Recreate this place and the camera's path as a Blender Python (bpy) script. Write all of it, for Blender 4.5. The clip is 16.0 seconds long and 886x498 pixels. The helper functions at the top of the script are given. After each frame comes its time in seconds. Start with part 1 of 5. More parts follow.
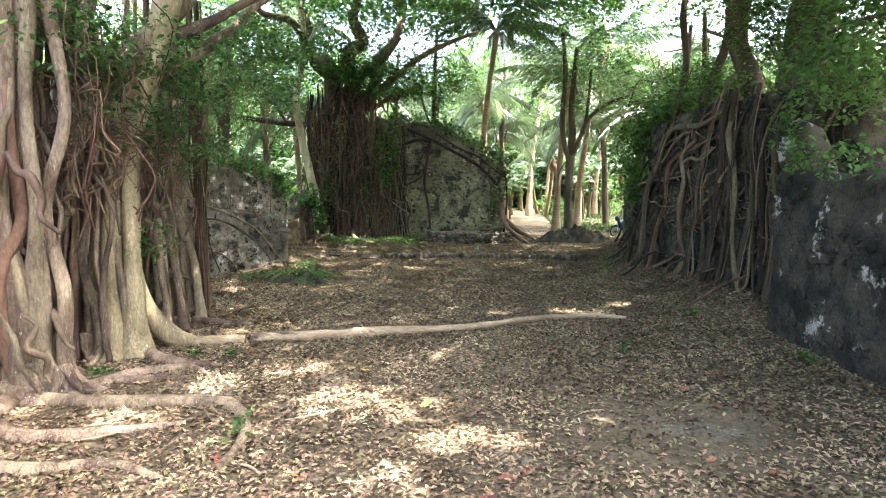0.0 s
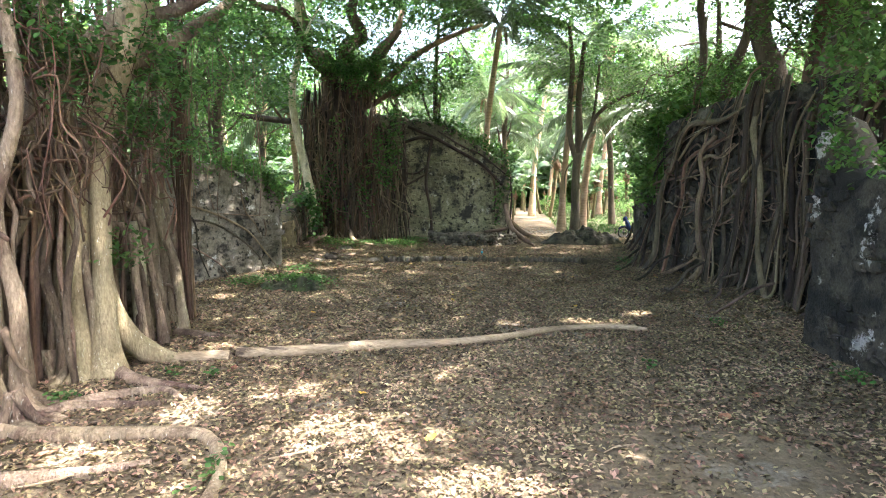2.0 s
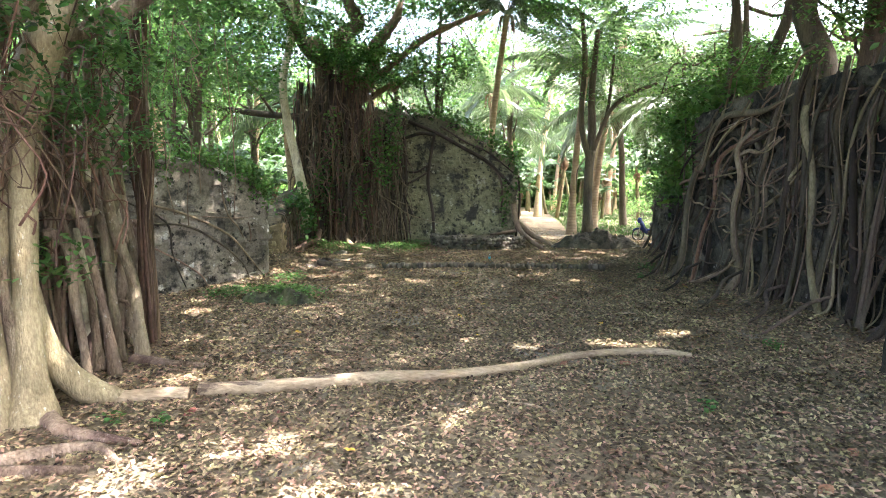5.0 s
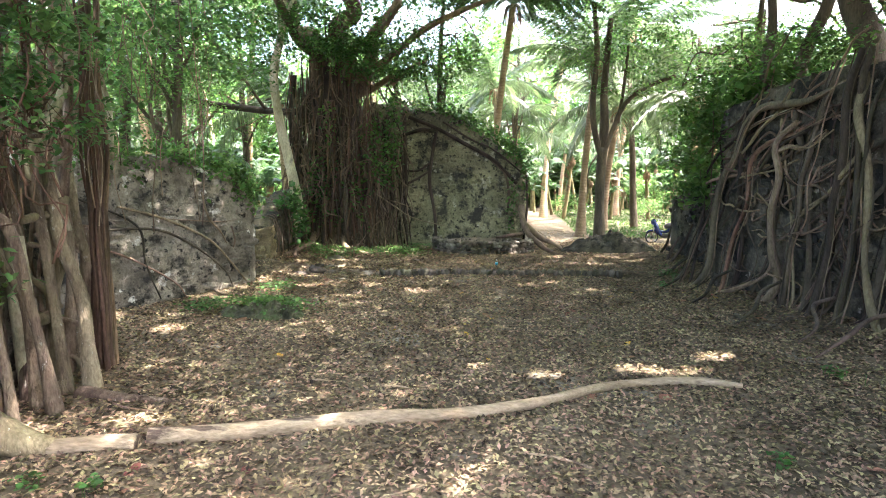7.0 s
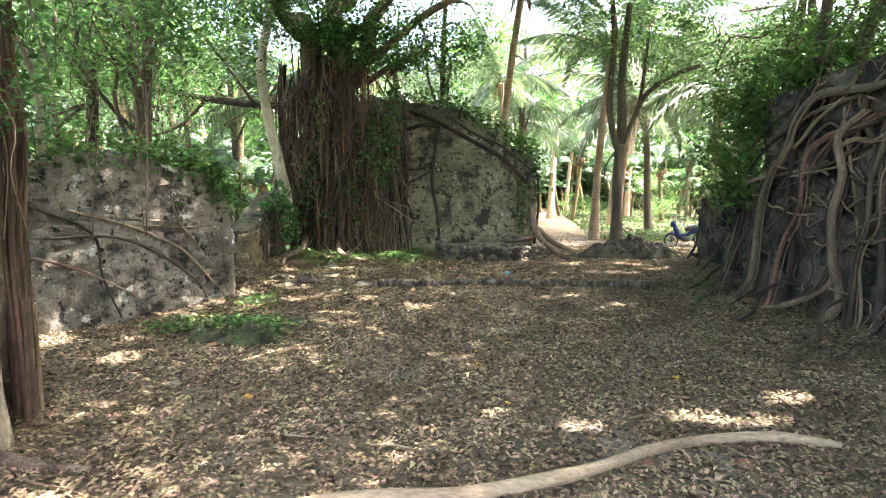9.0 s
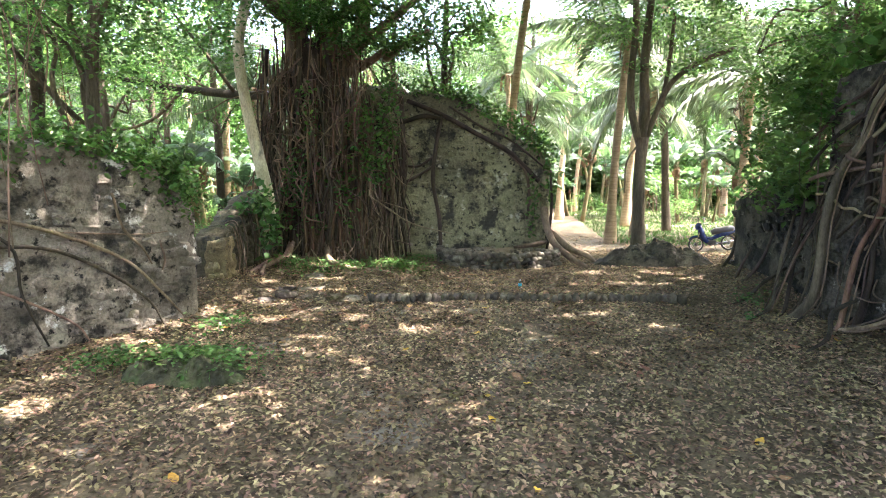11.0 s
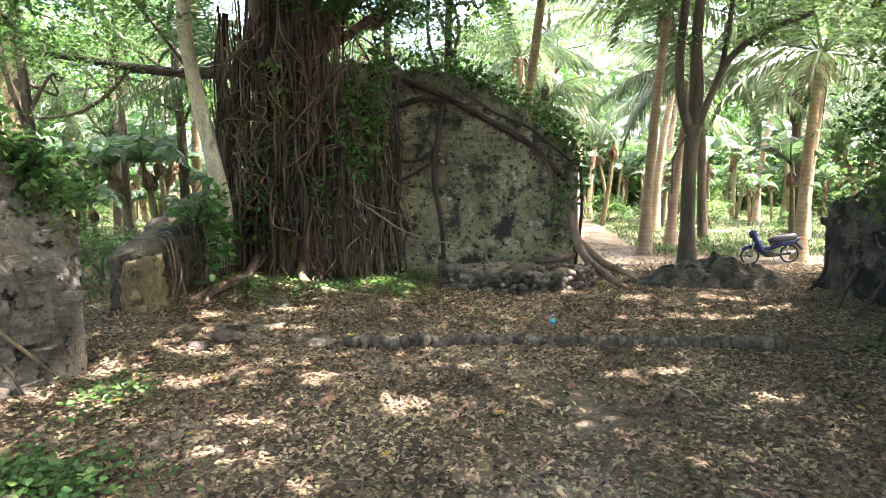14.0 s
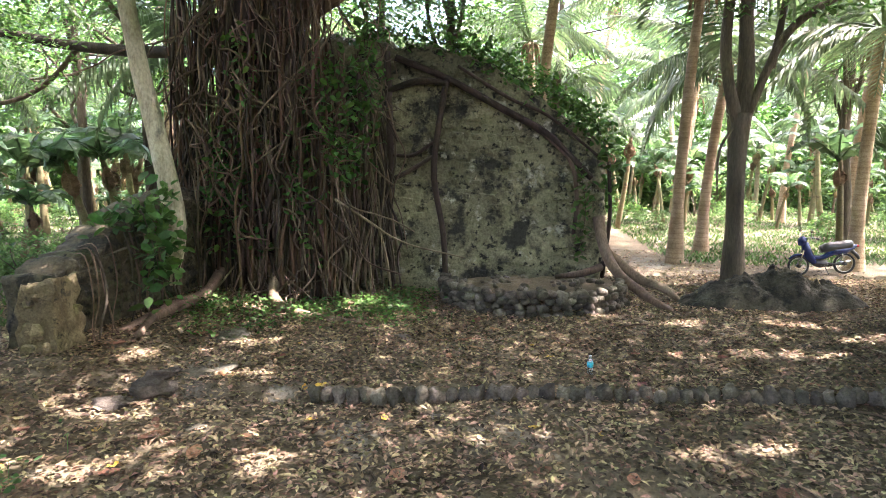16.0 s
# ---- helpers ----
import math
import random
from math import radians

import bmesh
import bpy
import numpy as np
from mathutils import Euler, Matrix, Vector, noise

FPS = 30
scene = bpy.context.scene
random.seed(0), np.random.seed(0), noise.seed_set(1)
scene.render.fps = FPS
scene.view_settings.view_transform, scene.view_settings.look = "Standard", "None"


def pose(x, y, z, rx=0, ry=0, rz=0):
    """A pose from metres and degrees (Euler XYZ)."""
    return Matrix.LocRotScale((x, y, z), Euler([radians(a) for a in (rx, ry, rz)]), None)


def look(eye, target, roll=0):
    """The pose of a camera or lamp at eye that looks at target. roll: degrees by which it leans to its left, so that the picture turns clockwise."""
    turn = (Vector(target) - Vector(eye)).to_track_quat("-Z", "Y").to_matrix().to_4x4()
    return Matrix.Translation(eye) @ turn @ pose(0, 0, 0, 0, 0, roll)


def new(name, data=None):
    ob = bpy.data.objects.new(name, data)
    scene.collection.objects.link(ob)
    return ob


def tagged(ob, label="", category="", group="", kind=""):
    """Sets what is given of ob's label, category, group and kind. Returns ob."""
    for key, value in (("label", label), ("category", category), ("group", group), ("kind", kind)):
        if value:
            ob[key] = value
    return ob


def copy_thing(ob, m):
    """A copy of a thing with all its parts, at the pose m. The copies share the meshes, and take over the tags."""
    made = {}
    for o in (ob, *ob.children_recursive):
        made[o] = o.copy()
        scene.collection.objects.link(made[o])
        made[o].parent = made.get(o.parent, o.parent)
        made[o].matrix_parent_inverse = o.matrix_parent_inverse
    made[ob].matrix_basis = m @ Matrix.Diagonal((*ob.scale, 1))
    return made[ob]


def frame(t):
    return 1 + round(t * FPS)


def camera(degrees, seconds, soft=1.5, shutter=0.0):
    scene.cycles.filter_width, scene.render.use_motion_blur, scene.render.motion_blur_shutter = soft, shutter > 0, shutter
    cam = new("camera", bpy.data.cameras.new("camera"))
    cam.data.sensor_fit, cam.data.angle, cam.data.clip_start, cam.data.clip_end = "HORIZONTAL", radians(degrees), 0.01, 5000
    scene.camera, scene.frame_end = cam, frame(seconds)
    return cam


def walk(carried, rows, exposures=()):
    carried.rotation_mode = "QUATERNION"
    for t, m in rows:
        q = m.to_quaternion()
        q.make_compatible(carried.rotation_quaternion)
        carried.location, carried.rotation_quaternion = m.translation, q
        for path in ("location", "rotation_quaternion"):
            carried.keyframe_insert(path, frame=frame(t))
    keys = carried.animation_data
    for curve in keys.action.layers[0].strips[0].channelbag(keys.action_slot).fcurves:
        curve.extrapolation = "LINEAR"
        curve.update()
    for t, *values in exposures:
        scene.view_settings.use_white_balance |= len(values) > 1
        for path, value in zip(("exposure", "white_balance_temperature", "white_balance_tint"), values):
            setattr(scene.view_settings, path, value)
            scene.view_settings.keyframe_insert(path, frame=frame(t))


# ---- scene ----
cam = camera(74.0, 16.0, soft=1.0)
# seconds, place, yaw, pitch, roll
ROWS = [
    (0.0, 0.000, 0.000, 2.200, 0.05, -6.22, -0.46),
    (0.5, -0.023, 0.205, 2.197, 0.05, -6.24, -0.44),
    (1.0, -0.044, 0.418, 2.196, 0.05, -6.24, -0.43),
    (1.5, -0.062, 0.643, 2.194, 0.04, -6.25, -0.43),
    (2.0, -0.079, 0.873, 2.193, 0.04, -6.24, -0.44),
    (2.5, -0.103, 1.104, 2.195, 0.05, -6.26, -0.42),
    (3.0, -0.119, 1.343, 2.193, 0.07, -6.26, -0.41),
    (3.5, -0.123, 1.586, 2.191, 0.07, -6.28, -0.42),
    (4.0, -0.130, 1.837, 2.191, 0.08, -6.29, -0.42),
    (6.5, -0.201, 3.275, 2.187, 0.21, -6.35, -0.39),
    (7.0, -0.204, 3.619, 2.189, 0.25, -6.35, -0.37),
    (7.5, -0.220, 3.986, 2.190, 0.27, -6.34, -0.35),
    (8.0, -0.238, 4.366, 2.191, 0.30, -6.36, -0.35),
    (8.5, -0.257, 4.759, 2.195, 0.34, -6.37, -0.29),
    (9.0, -0.284, 5.172, 2.190, 0.37, -6.39, -0.31),
    (11.5, -0.303, 7.490, 2.148, 0.61, -6.41, -0.19),
    (12.0, -0.318, 7.991, 2.145, 0.65, -6.41, -0.22),
    (12.5, -0.330, 8.508, 2.142, 0.71, -6.40, -0.20),
    (13.0, -0.329, 9.030, 2.137, 0.75, -6.39, -0.19),
    (13.5, -0.338, 9.546, 2.138, 0.78, -6.41, -0.18),
    (14.0, -0.341, 10.068, 2.134, 0.84, -6.42, -0.18),
    (14.5, -0.343, 10.588, 2.133, 0.89, -6.44, -0.19),
    (15.0, -0.343, 11.107, 2.127, 0.92, -6.45, -0.19),
    (15.5, -0.358, 11.615, 2.121, 0.96, -6.46, -0.21),
    (16.0, -0.372, 12.112, 2.119, 0.99, -6.48, -0.21),
]
walk(cam, [(t, pose(x, y, z, 90 + pitch, roll, yaw)) for t, x, y, z, yaw, pitch, roll in ROWS],
     [(0.0, 4.17, 6400, 12), (8.0, 4.5, 6450, 14), (12.0, 4.52, 6450, 17), (16.0, 4.3, 6400, 21)])

# ---- light ----
SUN = Vector((0.44, -0.03, 0.9)).normalized()
world = bpy.data.worlds.new("world")
scene.world = world
world.use_nodes = True
wn, wl = world.node_tree.nodes, world.node_tree.links
sky = wn.new("ShaderNodeTexSky")
sky.sky_type = "NISHITA"
sky.sun_disc = False
sky.sun_elevation = math.asin(SUN.z)
sky.sun_rotation = math.atan2(SUN.x, SUN.y)
sky.air_density, sky.dust_density, sky.ozone_density = 0.8, 6.0, 0.3
wl.new(sky.outputs[0], wn["Background"].inputs[0])
wn["Background"].inputs[1].default_value = 0.15
lamp = new("sun", bpy.data.lights.new("sun", "SUN"))
lamp.data.energy, lamp.data.angle, lamp.data.color = 2.4, radians(0.6), (1.0, 0.94, 0.9)
lamp.matrix_basis = look((0, 0, 30), Vector((0, 0, 30)) - SUN)

# ---- materials ----


def material(name, dark, light, scale=3.0, fine=40.0, rough=0.85, bump=0.4, patch=None, vary=0.0, through_light=0.0,
             stretch=(1, 1, 1), island=False, gloss=0.3, second=None, rings=0.0, third=None):
    """A matte natural surface: two colours mixed by noise at two sizes, patches of further colours, relief."""
    m = bpy.data.materials.new(name)
    m.use_nodes = True
    n, l = m.node_tree.nodes, m.node_tree.links
    b = n["Principled BSDF"]
    geo = n.new("ShaderNodeNewGeometry")
    vec = n.new("ShaderNodeVectorMath")
    vec.operation = "MULTIPLY"
    vec.inputs[1].default_value = stretch
    l.new(geo.outputs["Position"], vec.inputs[0])

    def tex(s, d=6.0, r=0.6):
        t = n.new("ShaderNodeTexNoise")
        t.inputs["Scale"].default_value, t.inputs["Detail"].default_value, t.inputs["Roughness"].default_value = s, d, r
        l.new(vec.outputs[0], t.inputs["Vector"])
        return t.outputs["Fac"]

    def ramp(src, a, z):
        r = n.new("ShaderNodeMapRange")
        r.inputs["From Min"].default_value, r.inputs["From Max"].default_value = a, z
        l.new(src, r.inputs["Value"])
        return r.outputs[0]

    def mix(fac, a, z, kind="MIX"):
        x = n.new("ShaderNodeMix")
        x.data_type, x.blend_type = "RGBA", kind
        for sock, val in ((x.inputs[0], fac), (x.inputs[6], a), (x.inputs[7], z)):
            if isinstance(val, (int, float)):
                sock.default_value = val
            elif isinstance(val, tuple):
                sock.default_value = (*val, 1)
            else:
                l.new(val, sock)
        return x.outputs[2]

    big, small = tex(scale), tex(fine, 4.0, 0.65)
    col = mix(ramp(big, 0.35, 0.68), dark, light)
    for spec in (patch, second, third):
        if spec:
            pc, ps, lo, hi = spec
            col = mix(ramp(tex(ps, 8.0, 0.68), lo, hi), col, pc)
    col = mix(ramp(small, 0.3, 0.75), col, mix(1.0, col, (0.45, 0.43, 0.40), "MULTIPLY"))
    if rings:
        w = n.new("ShaderNodeTexWave")
        w.bands_direction = "Z"
        w.inputs["Scale"].default_value, w.inputs["Distortion"].default_value = rings, 1.5
        l.new(geo.outputs["Position"], w.inputs["Vector"])
        col = mix(ramp(w.outputs["Fac"], 0.7, 1.0), col, mix(1.0, col, (0.83, 0.8, 0.77), "MULTIPLY"))
    if vary:
        if island:
            rnd = geo.outputs["Random Per Island"]
        else:
            rnd = n.new("ShaderNodeObjectInfo").outputs["Random"]
        hs = n.new("ShaderNodeHueSaturation")
        l.new(col, hs.inputs["Color"])
        l.new(ramp(rnd, 0.0, 1.0), hs.inputs["Value"])
        hs.inputs["Value"].default_value = 1
        mr = n.new("ShaderNodeMapRange")
        mr.inputs["To Min"].default_value, mr.inputs["To Max"].default_value = 1 - vary, 1 + vary
        l.new(rnd, mr.inputs["Value"])
        l.new(mr.outputs[0], hs.inputs["Value"])
        hm = n.new("ShaderNodeMapRange")
        hm.inputs["To Min"].default_value, hm.inputs["To Max"].default_value = 0.5 - vary * 0.06, 0.5 + vary * 0.04
        fr = n.new("ShaderNodeMath")
        fr.operation = "FRACT"
        ml = n.new("ShaderNodeMath")
        ml.operation = "MULTIPLY"
        ml.inputs[1].default_value = 7.31
        l.new(rnd, ml.inputs[0])
        l.new(ml.outputs[0], fr.inputs[0])
        l.new(fr.outputs[0], hm.inputs["Value"])
        l.new(hm.outputs[0], hs.inputs["Hue"])
        col = hs.outputs[0]
    l.new(col, b.inputs["Base Color"])
    b.inputs["Roughness"].default_value = rough
    b.inputs["Specular IOR Level"].default_value = gloss
    if bump:
        bn = n.new("ShaderNodeBump")
        bn.inputs["Strength"].default_value, bn.inputs["Distance"].default_value = bump, 0.03
        add = n.new("ShaderNodeMath")
        add.operation = "ADD"
        l.new(big, add.inputs[0])
        l.new(small, add.inputs[1])
        l.new(add.outputs[0], bn.inputs["Height"])
        l.new(bn.outputs[0], b.inputs["Normal"])
    if through_light:
        tr = n.new("ShaderNodeBsdfTranslucent")
        l.new(mix(1.0, col, (1.25, 1.4, 1.02), "MULTIPLY"), tr.inputs["Color"])
        ms = n.new("ShaderNodeMixShader")
        ms.inputs[0].default_value = through_light
        l.new(b.outputs[0], ms.inputs[1])
        l.new(tr.outputs[0], ms.inputs[2])
        l.new(ms.outputs[0], n["Material Output"].inputs["Surface"])
    return m


def plain(name, colour, rough=0.5, metal=0.0, fine=60.0):
    m = material(name, tuple(c * 0.85 for c in colour), colour, 6.0, fine, rough, 0.05, gloss=0.5)
    m.node_tree.nodes["Principled BSDF"].inputs["Metallic"].default_value = metal
    return m


SOIL = material("leafy_soil", (0.09, 0.069, 0.04), (0.18, 0.143, 0.088), 1.2, 22.0, 0.95, 0.8,
                patch=((0.235, 0.218, 0.18), 0.55, 0.56, 0.68), second=((0.075, 0.06, 0.045), 14.0, 0.55, 0.66))
PLASTER = material("weathered_rubble_plaster", (0.115, 0.108, 0.067), (0.41, 0.378, 0.215), 0.9, 22.0, 0.95, 1.0,
                   patch=((0.045, 0.042, 0.033), 1.8, 0.47, 0.6), second=((0.46, 0.43, 0.33), 2.6, 0.58, 0.66), third=((0.022, 0.021, 0.018), 7.0, 0.55, 0.62))
DARKWALL = material("sooty_rubble_masonry", (0.12, 0.105, 0.08), (0.35, 0.31, 0.24), 1.4, 25.0, 0.95, 1.0,
                    patch=((0.04, 0.037, 0.03), 1.6, 0.52, 0.62), second=((0.58, 0.56, 0.50), 1.5, 0.605, 0.64), third=((0.02, 0.019, 0.017), 6.5, 0.56, 0.63))
# black dirt, plus the canopy's shade worked into the base colours
NEARWALL = material("blackened_shaded_plaster", (0.032, 0.029, 0.022), (0.12, 0.102, 0.072), 1.5, 25.0, 0.95, 1.0,
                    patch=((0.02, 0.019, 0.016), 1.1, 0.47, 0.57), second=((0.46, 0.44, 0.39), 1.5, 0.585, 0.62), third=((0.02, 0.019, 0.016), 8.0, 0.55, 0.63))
# dark colours hold the shade on these walls and behind the roots
VOIDWALL = material("shade_dark_masonry", (0.035, 0.031, 0.024), (0.17, 0.15, 0.11), 1.6, 25.0, 0.95, 1.0,
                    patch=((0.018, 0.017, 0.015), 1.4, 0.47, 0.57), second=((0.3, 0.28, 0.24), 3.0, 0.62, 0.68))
STUBWALL = material("mossy_ochre_rubble", (0.055, 0.046, 0.028), (0.19, 0.157, 0.095), 2.2, 22.0, 0.95, 1.0,
                    patch=((0.035, 0.033, 0.026), 2.2, 0.48, 0.6), second=((0.07, 0.095, 0.035), 1.4, 0.54, 0.66), third=((0.02, 0.019, 0.016), 7.0, 0.56, 0.64))
RUBBLE = material("lichened_field_stone", (0.06, 0.052, 0.038), (0.185, 0.16, 0.118), 5.0, 45.0, 0.95, 0.7, vary=0.4)
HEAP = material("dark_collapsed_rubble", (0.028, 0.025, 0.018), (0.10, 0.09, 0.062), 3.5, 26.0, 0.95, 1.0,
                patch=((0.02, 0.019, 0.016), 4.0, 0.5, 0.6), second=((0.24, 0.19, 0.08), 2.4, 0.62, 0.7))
MOSSROCK = material("mossy_rock_face", (0.03, 0.032, 0.018), (0.085, 0.08, 0.042), 3.0, 26.0, 0.95, 1.0, patch=((0.045, 0.075, 0.02), 3.0, 0.48, 0.62))
YELLOWSTONE = material("ochre_coral_stone", (0.15, 0.12, 0.062), (0.30, 0.245, 0.13), 4.0, 40.0, 0.95, 0.7, vary=0.3,
                       second=((0.05, 0.05, 0.04), 5.0, 0.55, 0.66))
BARK = material("pale_fig_bark", (0.175, 0.128, 0.084), (0.4, 0.318, 0.213), 2.2, 42.0, 0.85, 1.3, vary=0.3, stretch=(1, 1, 0.35),
                second=((0.52, 0.48, 0.41), 22.0, 0.62, 0.68), patch=((0.12, 0.08, 0.055), 3.0, 0.46, 0.62))
# naturally pale bark, lightened further to include sunlight on the trunk legs
PALEBARK = material("smooth_sunlit_yellowish_bark", (0.24, 0.19, 0.105), (0.48, 0.395, 0.235), 2.2, 42.0, 0.8, 0.9, stretch=(1, 1, 0.35),
                    second=((0.7, 0.66, 0.55), 26.0, 0.62, 0.68), patch=((0.22, 0.17, 0.095), 3.0, 0.52, 0.66))
ROOTBARK = material("brown_root_bark", (0.085, 0.06, 0.04), (0.235, 0.172, 0.112), 3.0, 40.0, 0.9, 0.6, stretch=(1, 1, 0.3), vary=0.4)
REDROOT = material("reddish_aerial_root_bark", (0.076, 0.046, 0.028), (0.195, 0.12, 0.072), 3.0, 40.0, 0.9, 0.6, stretch=(1, 1, 0.3), vary=0.45)
TANROOT = material("mossy_tan_root_bark", (.12, .095, .055), (.27, .22, .13), 3.0, 40.0, .9, .6, stretch=(1, 1, .3))
GREYBARK = material("smooth_grey_bark", (0.34, 0.3, 0.19), (0.58, 0.52, 0.36), 3.0, 30.0, 0.8, 0.3, stretch=(1, 1, 0.5),
                    patch=((0.19, 0.18, 0.14), 4.0, 0.55, 0.68))
DARKBARK = material("dark_furrowed_bark", (0.055, 0.045, 0.03), (0.15, 0.12, 0.08), 4.0, 45.0, 0.9, 0.9, stretch=(1, 1, 0.2))
PALMBARK = material("ringed_palm_bark", (0.33, 0.235, 0.14), (0.56, 0.43, 0.28), 3.0, 35.0, 0.9, 0.6, rings=2.6, vary=0.25)
LOGWOOD = material("weathered_bare_log", (0.27, 0.2, 0.125), (0.48, 0.375, 0.245), 3.0, 40.0, 0.9, 0.6, stretch=(0.25, 1, 1),
                   second=((0.12, 0.085, 0.06), 3.0, 0.58, 0.64))
LEAF = material("glossy_fig_leaves", (0.052, 0.118, 0.034), (0.11, 0.205, 0.058), 0.6, 12.0, 0.45, 0.0, vary=0.45, island=True, through_light=0.58)
LEAF2 = material("light_green_leaves", (0.066, 0.138, 0.045), (0.128, 0.22, 0.074), 0.5, 12.0, 0.45, 0.0, vary=0.5, island=True, through_light=0.62)
# frond and banana greens are paled and blued to carry background haze
FRONDLEAF = material("coconut_leaflets", (0.08, 0.125, 0.066), (0.15, 0.2, 0.115), 0.4, 10.0, 0.3, 0.0, vary=0.35, island=True, through_light=0.45, gloss=0.5)
BANANALEAF = material("banana_leaf_blade", (0.062, 0.12, 0.055), (0.12, 0.19, 0.095), 0.8, 10.0, 0.4, 0.1, vary=0.4, through_light=0.5, gloss=0.5)
HERB = material("ground_ivy_leaves", (0.05, 0.12, 0.03), (0.105, 0.21, 0.05), 1.0, 12.0, 0.5, 0.0, vary=0.4, island=True, through_light=0.35)
GRASS = material("sunlit_grass", (0.05, 0.11, 0.03), (0.1, 0.175, 0.05), 0.5, 10.0, 0.6, 0.0, vary=0.4, island=True, through_light=0.35)
LITTER = material("dry_fallen_leaves", (0.136, 0.1, 0.053), (0.312, 0.242, 0.142), 0.9, 30.0, 0.8, 0.3, vary=0.88, island=True, through_light=0.1)
BROWNLEAF = material("large_brown_dry_leaf", (0.20, 0.10, 0.05), (0.36, 0.20, 0.11), 9.0, 40.0, 0.8, 0.3, vary=0.35)
REDLEAF = material("rust_red_dry_leaf", (0.13, 0.048, 0.03), (0.24, 0.092, 0.055), 9.0, 40.0, 0.7, 0.3, vary=0.3)
YELLOWLEAF = material("yellow_fallen_leaf", (0.45, 0.27, 0.03), (0.62, 0.42, 0.06), 9.0, 40.0, 0.6, 0.2, vary=0.25)
DRYPALM = material("dead_palm_thatch", (0.14, 0.09, 0.05), (0.30, 0.20, 0.12), 4.0, 30.0, 0.9, 0.4, vary=0.3)

# ---- mesh helpers ----


class Geo:
    """Vertices and faces gathered for one mesh."""

    def __init__(self):
        self.v, self.f, self.n = [], [], 0

    def add(self, verts, faces):
        self.v.append(np.asarray(verts, dtype=float).reshape(-1, 3))
        self.f += [tuple(i + self.n for i in q) for q in faces]
        self.n += len(self.v[-1])

    def mesh(self, name, mat, smooth=True):
        me = bpy.data.meshes.new(name)
        me.from_pydata(np.concatenate(self.v).tolist(), [], self.f)
        if smooth:
            me.polygons.foreach_set("use_smooth", [True] * len(me.polygons))
        me.materials.append(mat)
        me.update()
        return me


def thing(name, at, label, category, group="", kind=""):
    ob = new(name)
    ob.empty_display_size = 0.1
    ob.matrix_basis = pose(*at)
    return tagged(ob, label, category, group, kind)


def part(name, geo, mat, parent=None, label="", smooth=True):
    """Links geometry (a Geo, or a finished mesh) as one object under its thing or part."""
    me = geo.mesh(name, mat, smooth) if isinstance(geo, Geo) else geo
    ob = new(name, me)
    if parent is not None:
        ob.parent = parent
        m = parent.matrix_basis
        if parent.parent is not None:
            m = parent.parent.matrix_basis @ parent.matrix_parent_inverse @ m
        ob.matrix_parent_inverse = m.inverted()
    return tagged(ob, label)


def spline(pts, per=5):
    """A smooth line through the points."""
    p = np.array(pts, dtype=float)
    q = np.vstack([2 * p[0] - p[1], p, 2 * p[-1] - p[-2]])
    out = []
    for i in range(1, len(q) - 2):
        for s in np.arange(per) / per:
            a, b, c, d = q[i - 1], q[i], q[i + 1], q[i + 2]
            out.append(0.5 * (2 * b + (c - a) * s + (2 * a - 5 * b + 4 * c - d) * s * s + (3 * b - 3 * c + d - a) * s ** 3))
    out.append(p[-1])
    return np.array(out)


def tube(geo, pts, radii, sides=8, wob=0.0, flat=1.0):
    """A bark tube along pts; radii are spread evenly along it. wob: how knobbly its section is."""
    p = np.asarray(pts, dtype=float)
    n = len(p)
    r = np.interp(np.linspace(0, 1, n), np.linspace(0, 1, len(radii)), radii)
    t = np.gradient(p, axis=0)
    t /= np.linalg.norm(t, axis=1)[:, None] + 1e-9
    up = np.array([0.31, 0.87, 0.21]) if abs(t[0][1]) < 0.8 else np.array([0.9, 0.1, 0.3])
    a = up - t * (t @ up)[:, None]
    a /= np.linalg.norm(a, axis=1)[:, None] + 1e-9
    b = np.cross(t, a)
    ang = np.linspace(0, 2 * np.pi, sides, endpoint=False)
    k = np.ones((n, sides))
    if wob:
        ph = random.random() * 9
        z = np.arange(n)[:, None]
        k += wob * (np.sin(2 * ang[None] + ph + 0.23 * z) + 0.6 * np.sin(3 * ang[None] - ph + 0.37 * z) + 0.5 * np.sin(0.9 * z + ph))
    v = p[:, None] + (r[:, None] * k)[..., None] * (np.cos(ang)[None, :, None] * a[:, None] + flat * np.sin(ang)[None, :, None] * b[:, None])
    f = [(i * sides + j, i * sides + (j + 1) % sides, (i + 1) * sides + (j + 1) % sides, (i + 1) * sides + j)
         for i in range(n - 1) for j in range(sides)]
    f += [tuple(range(sides))[::-1], tuple(range((n - 1) * sides, n * sides))]
    geo.add(v.reshape(-1, 3), f)


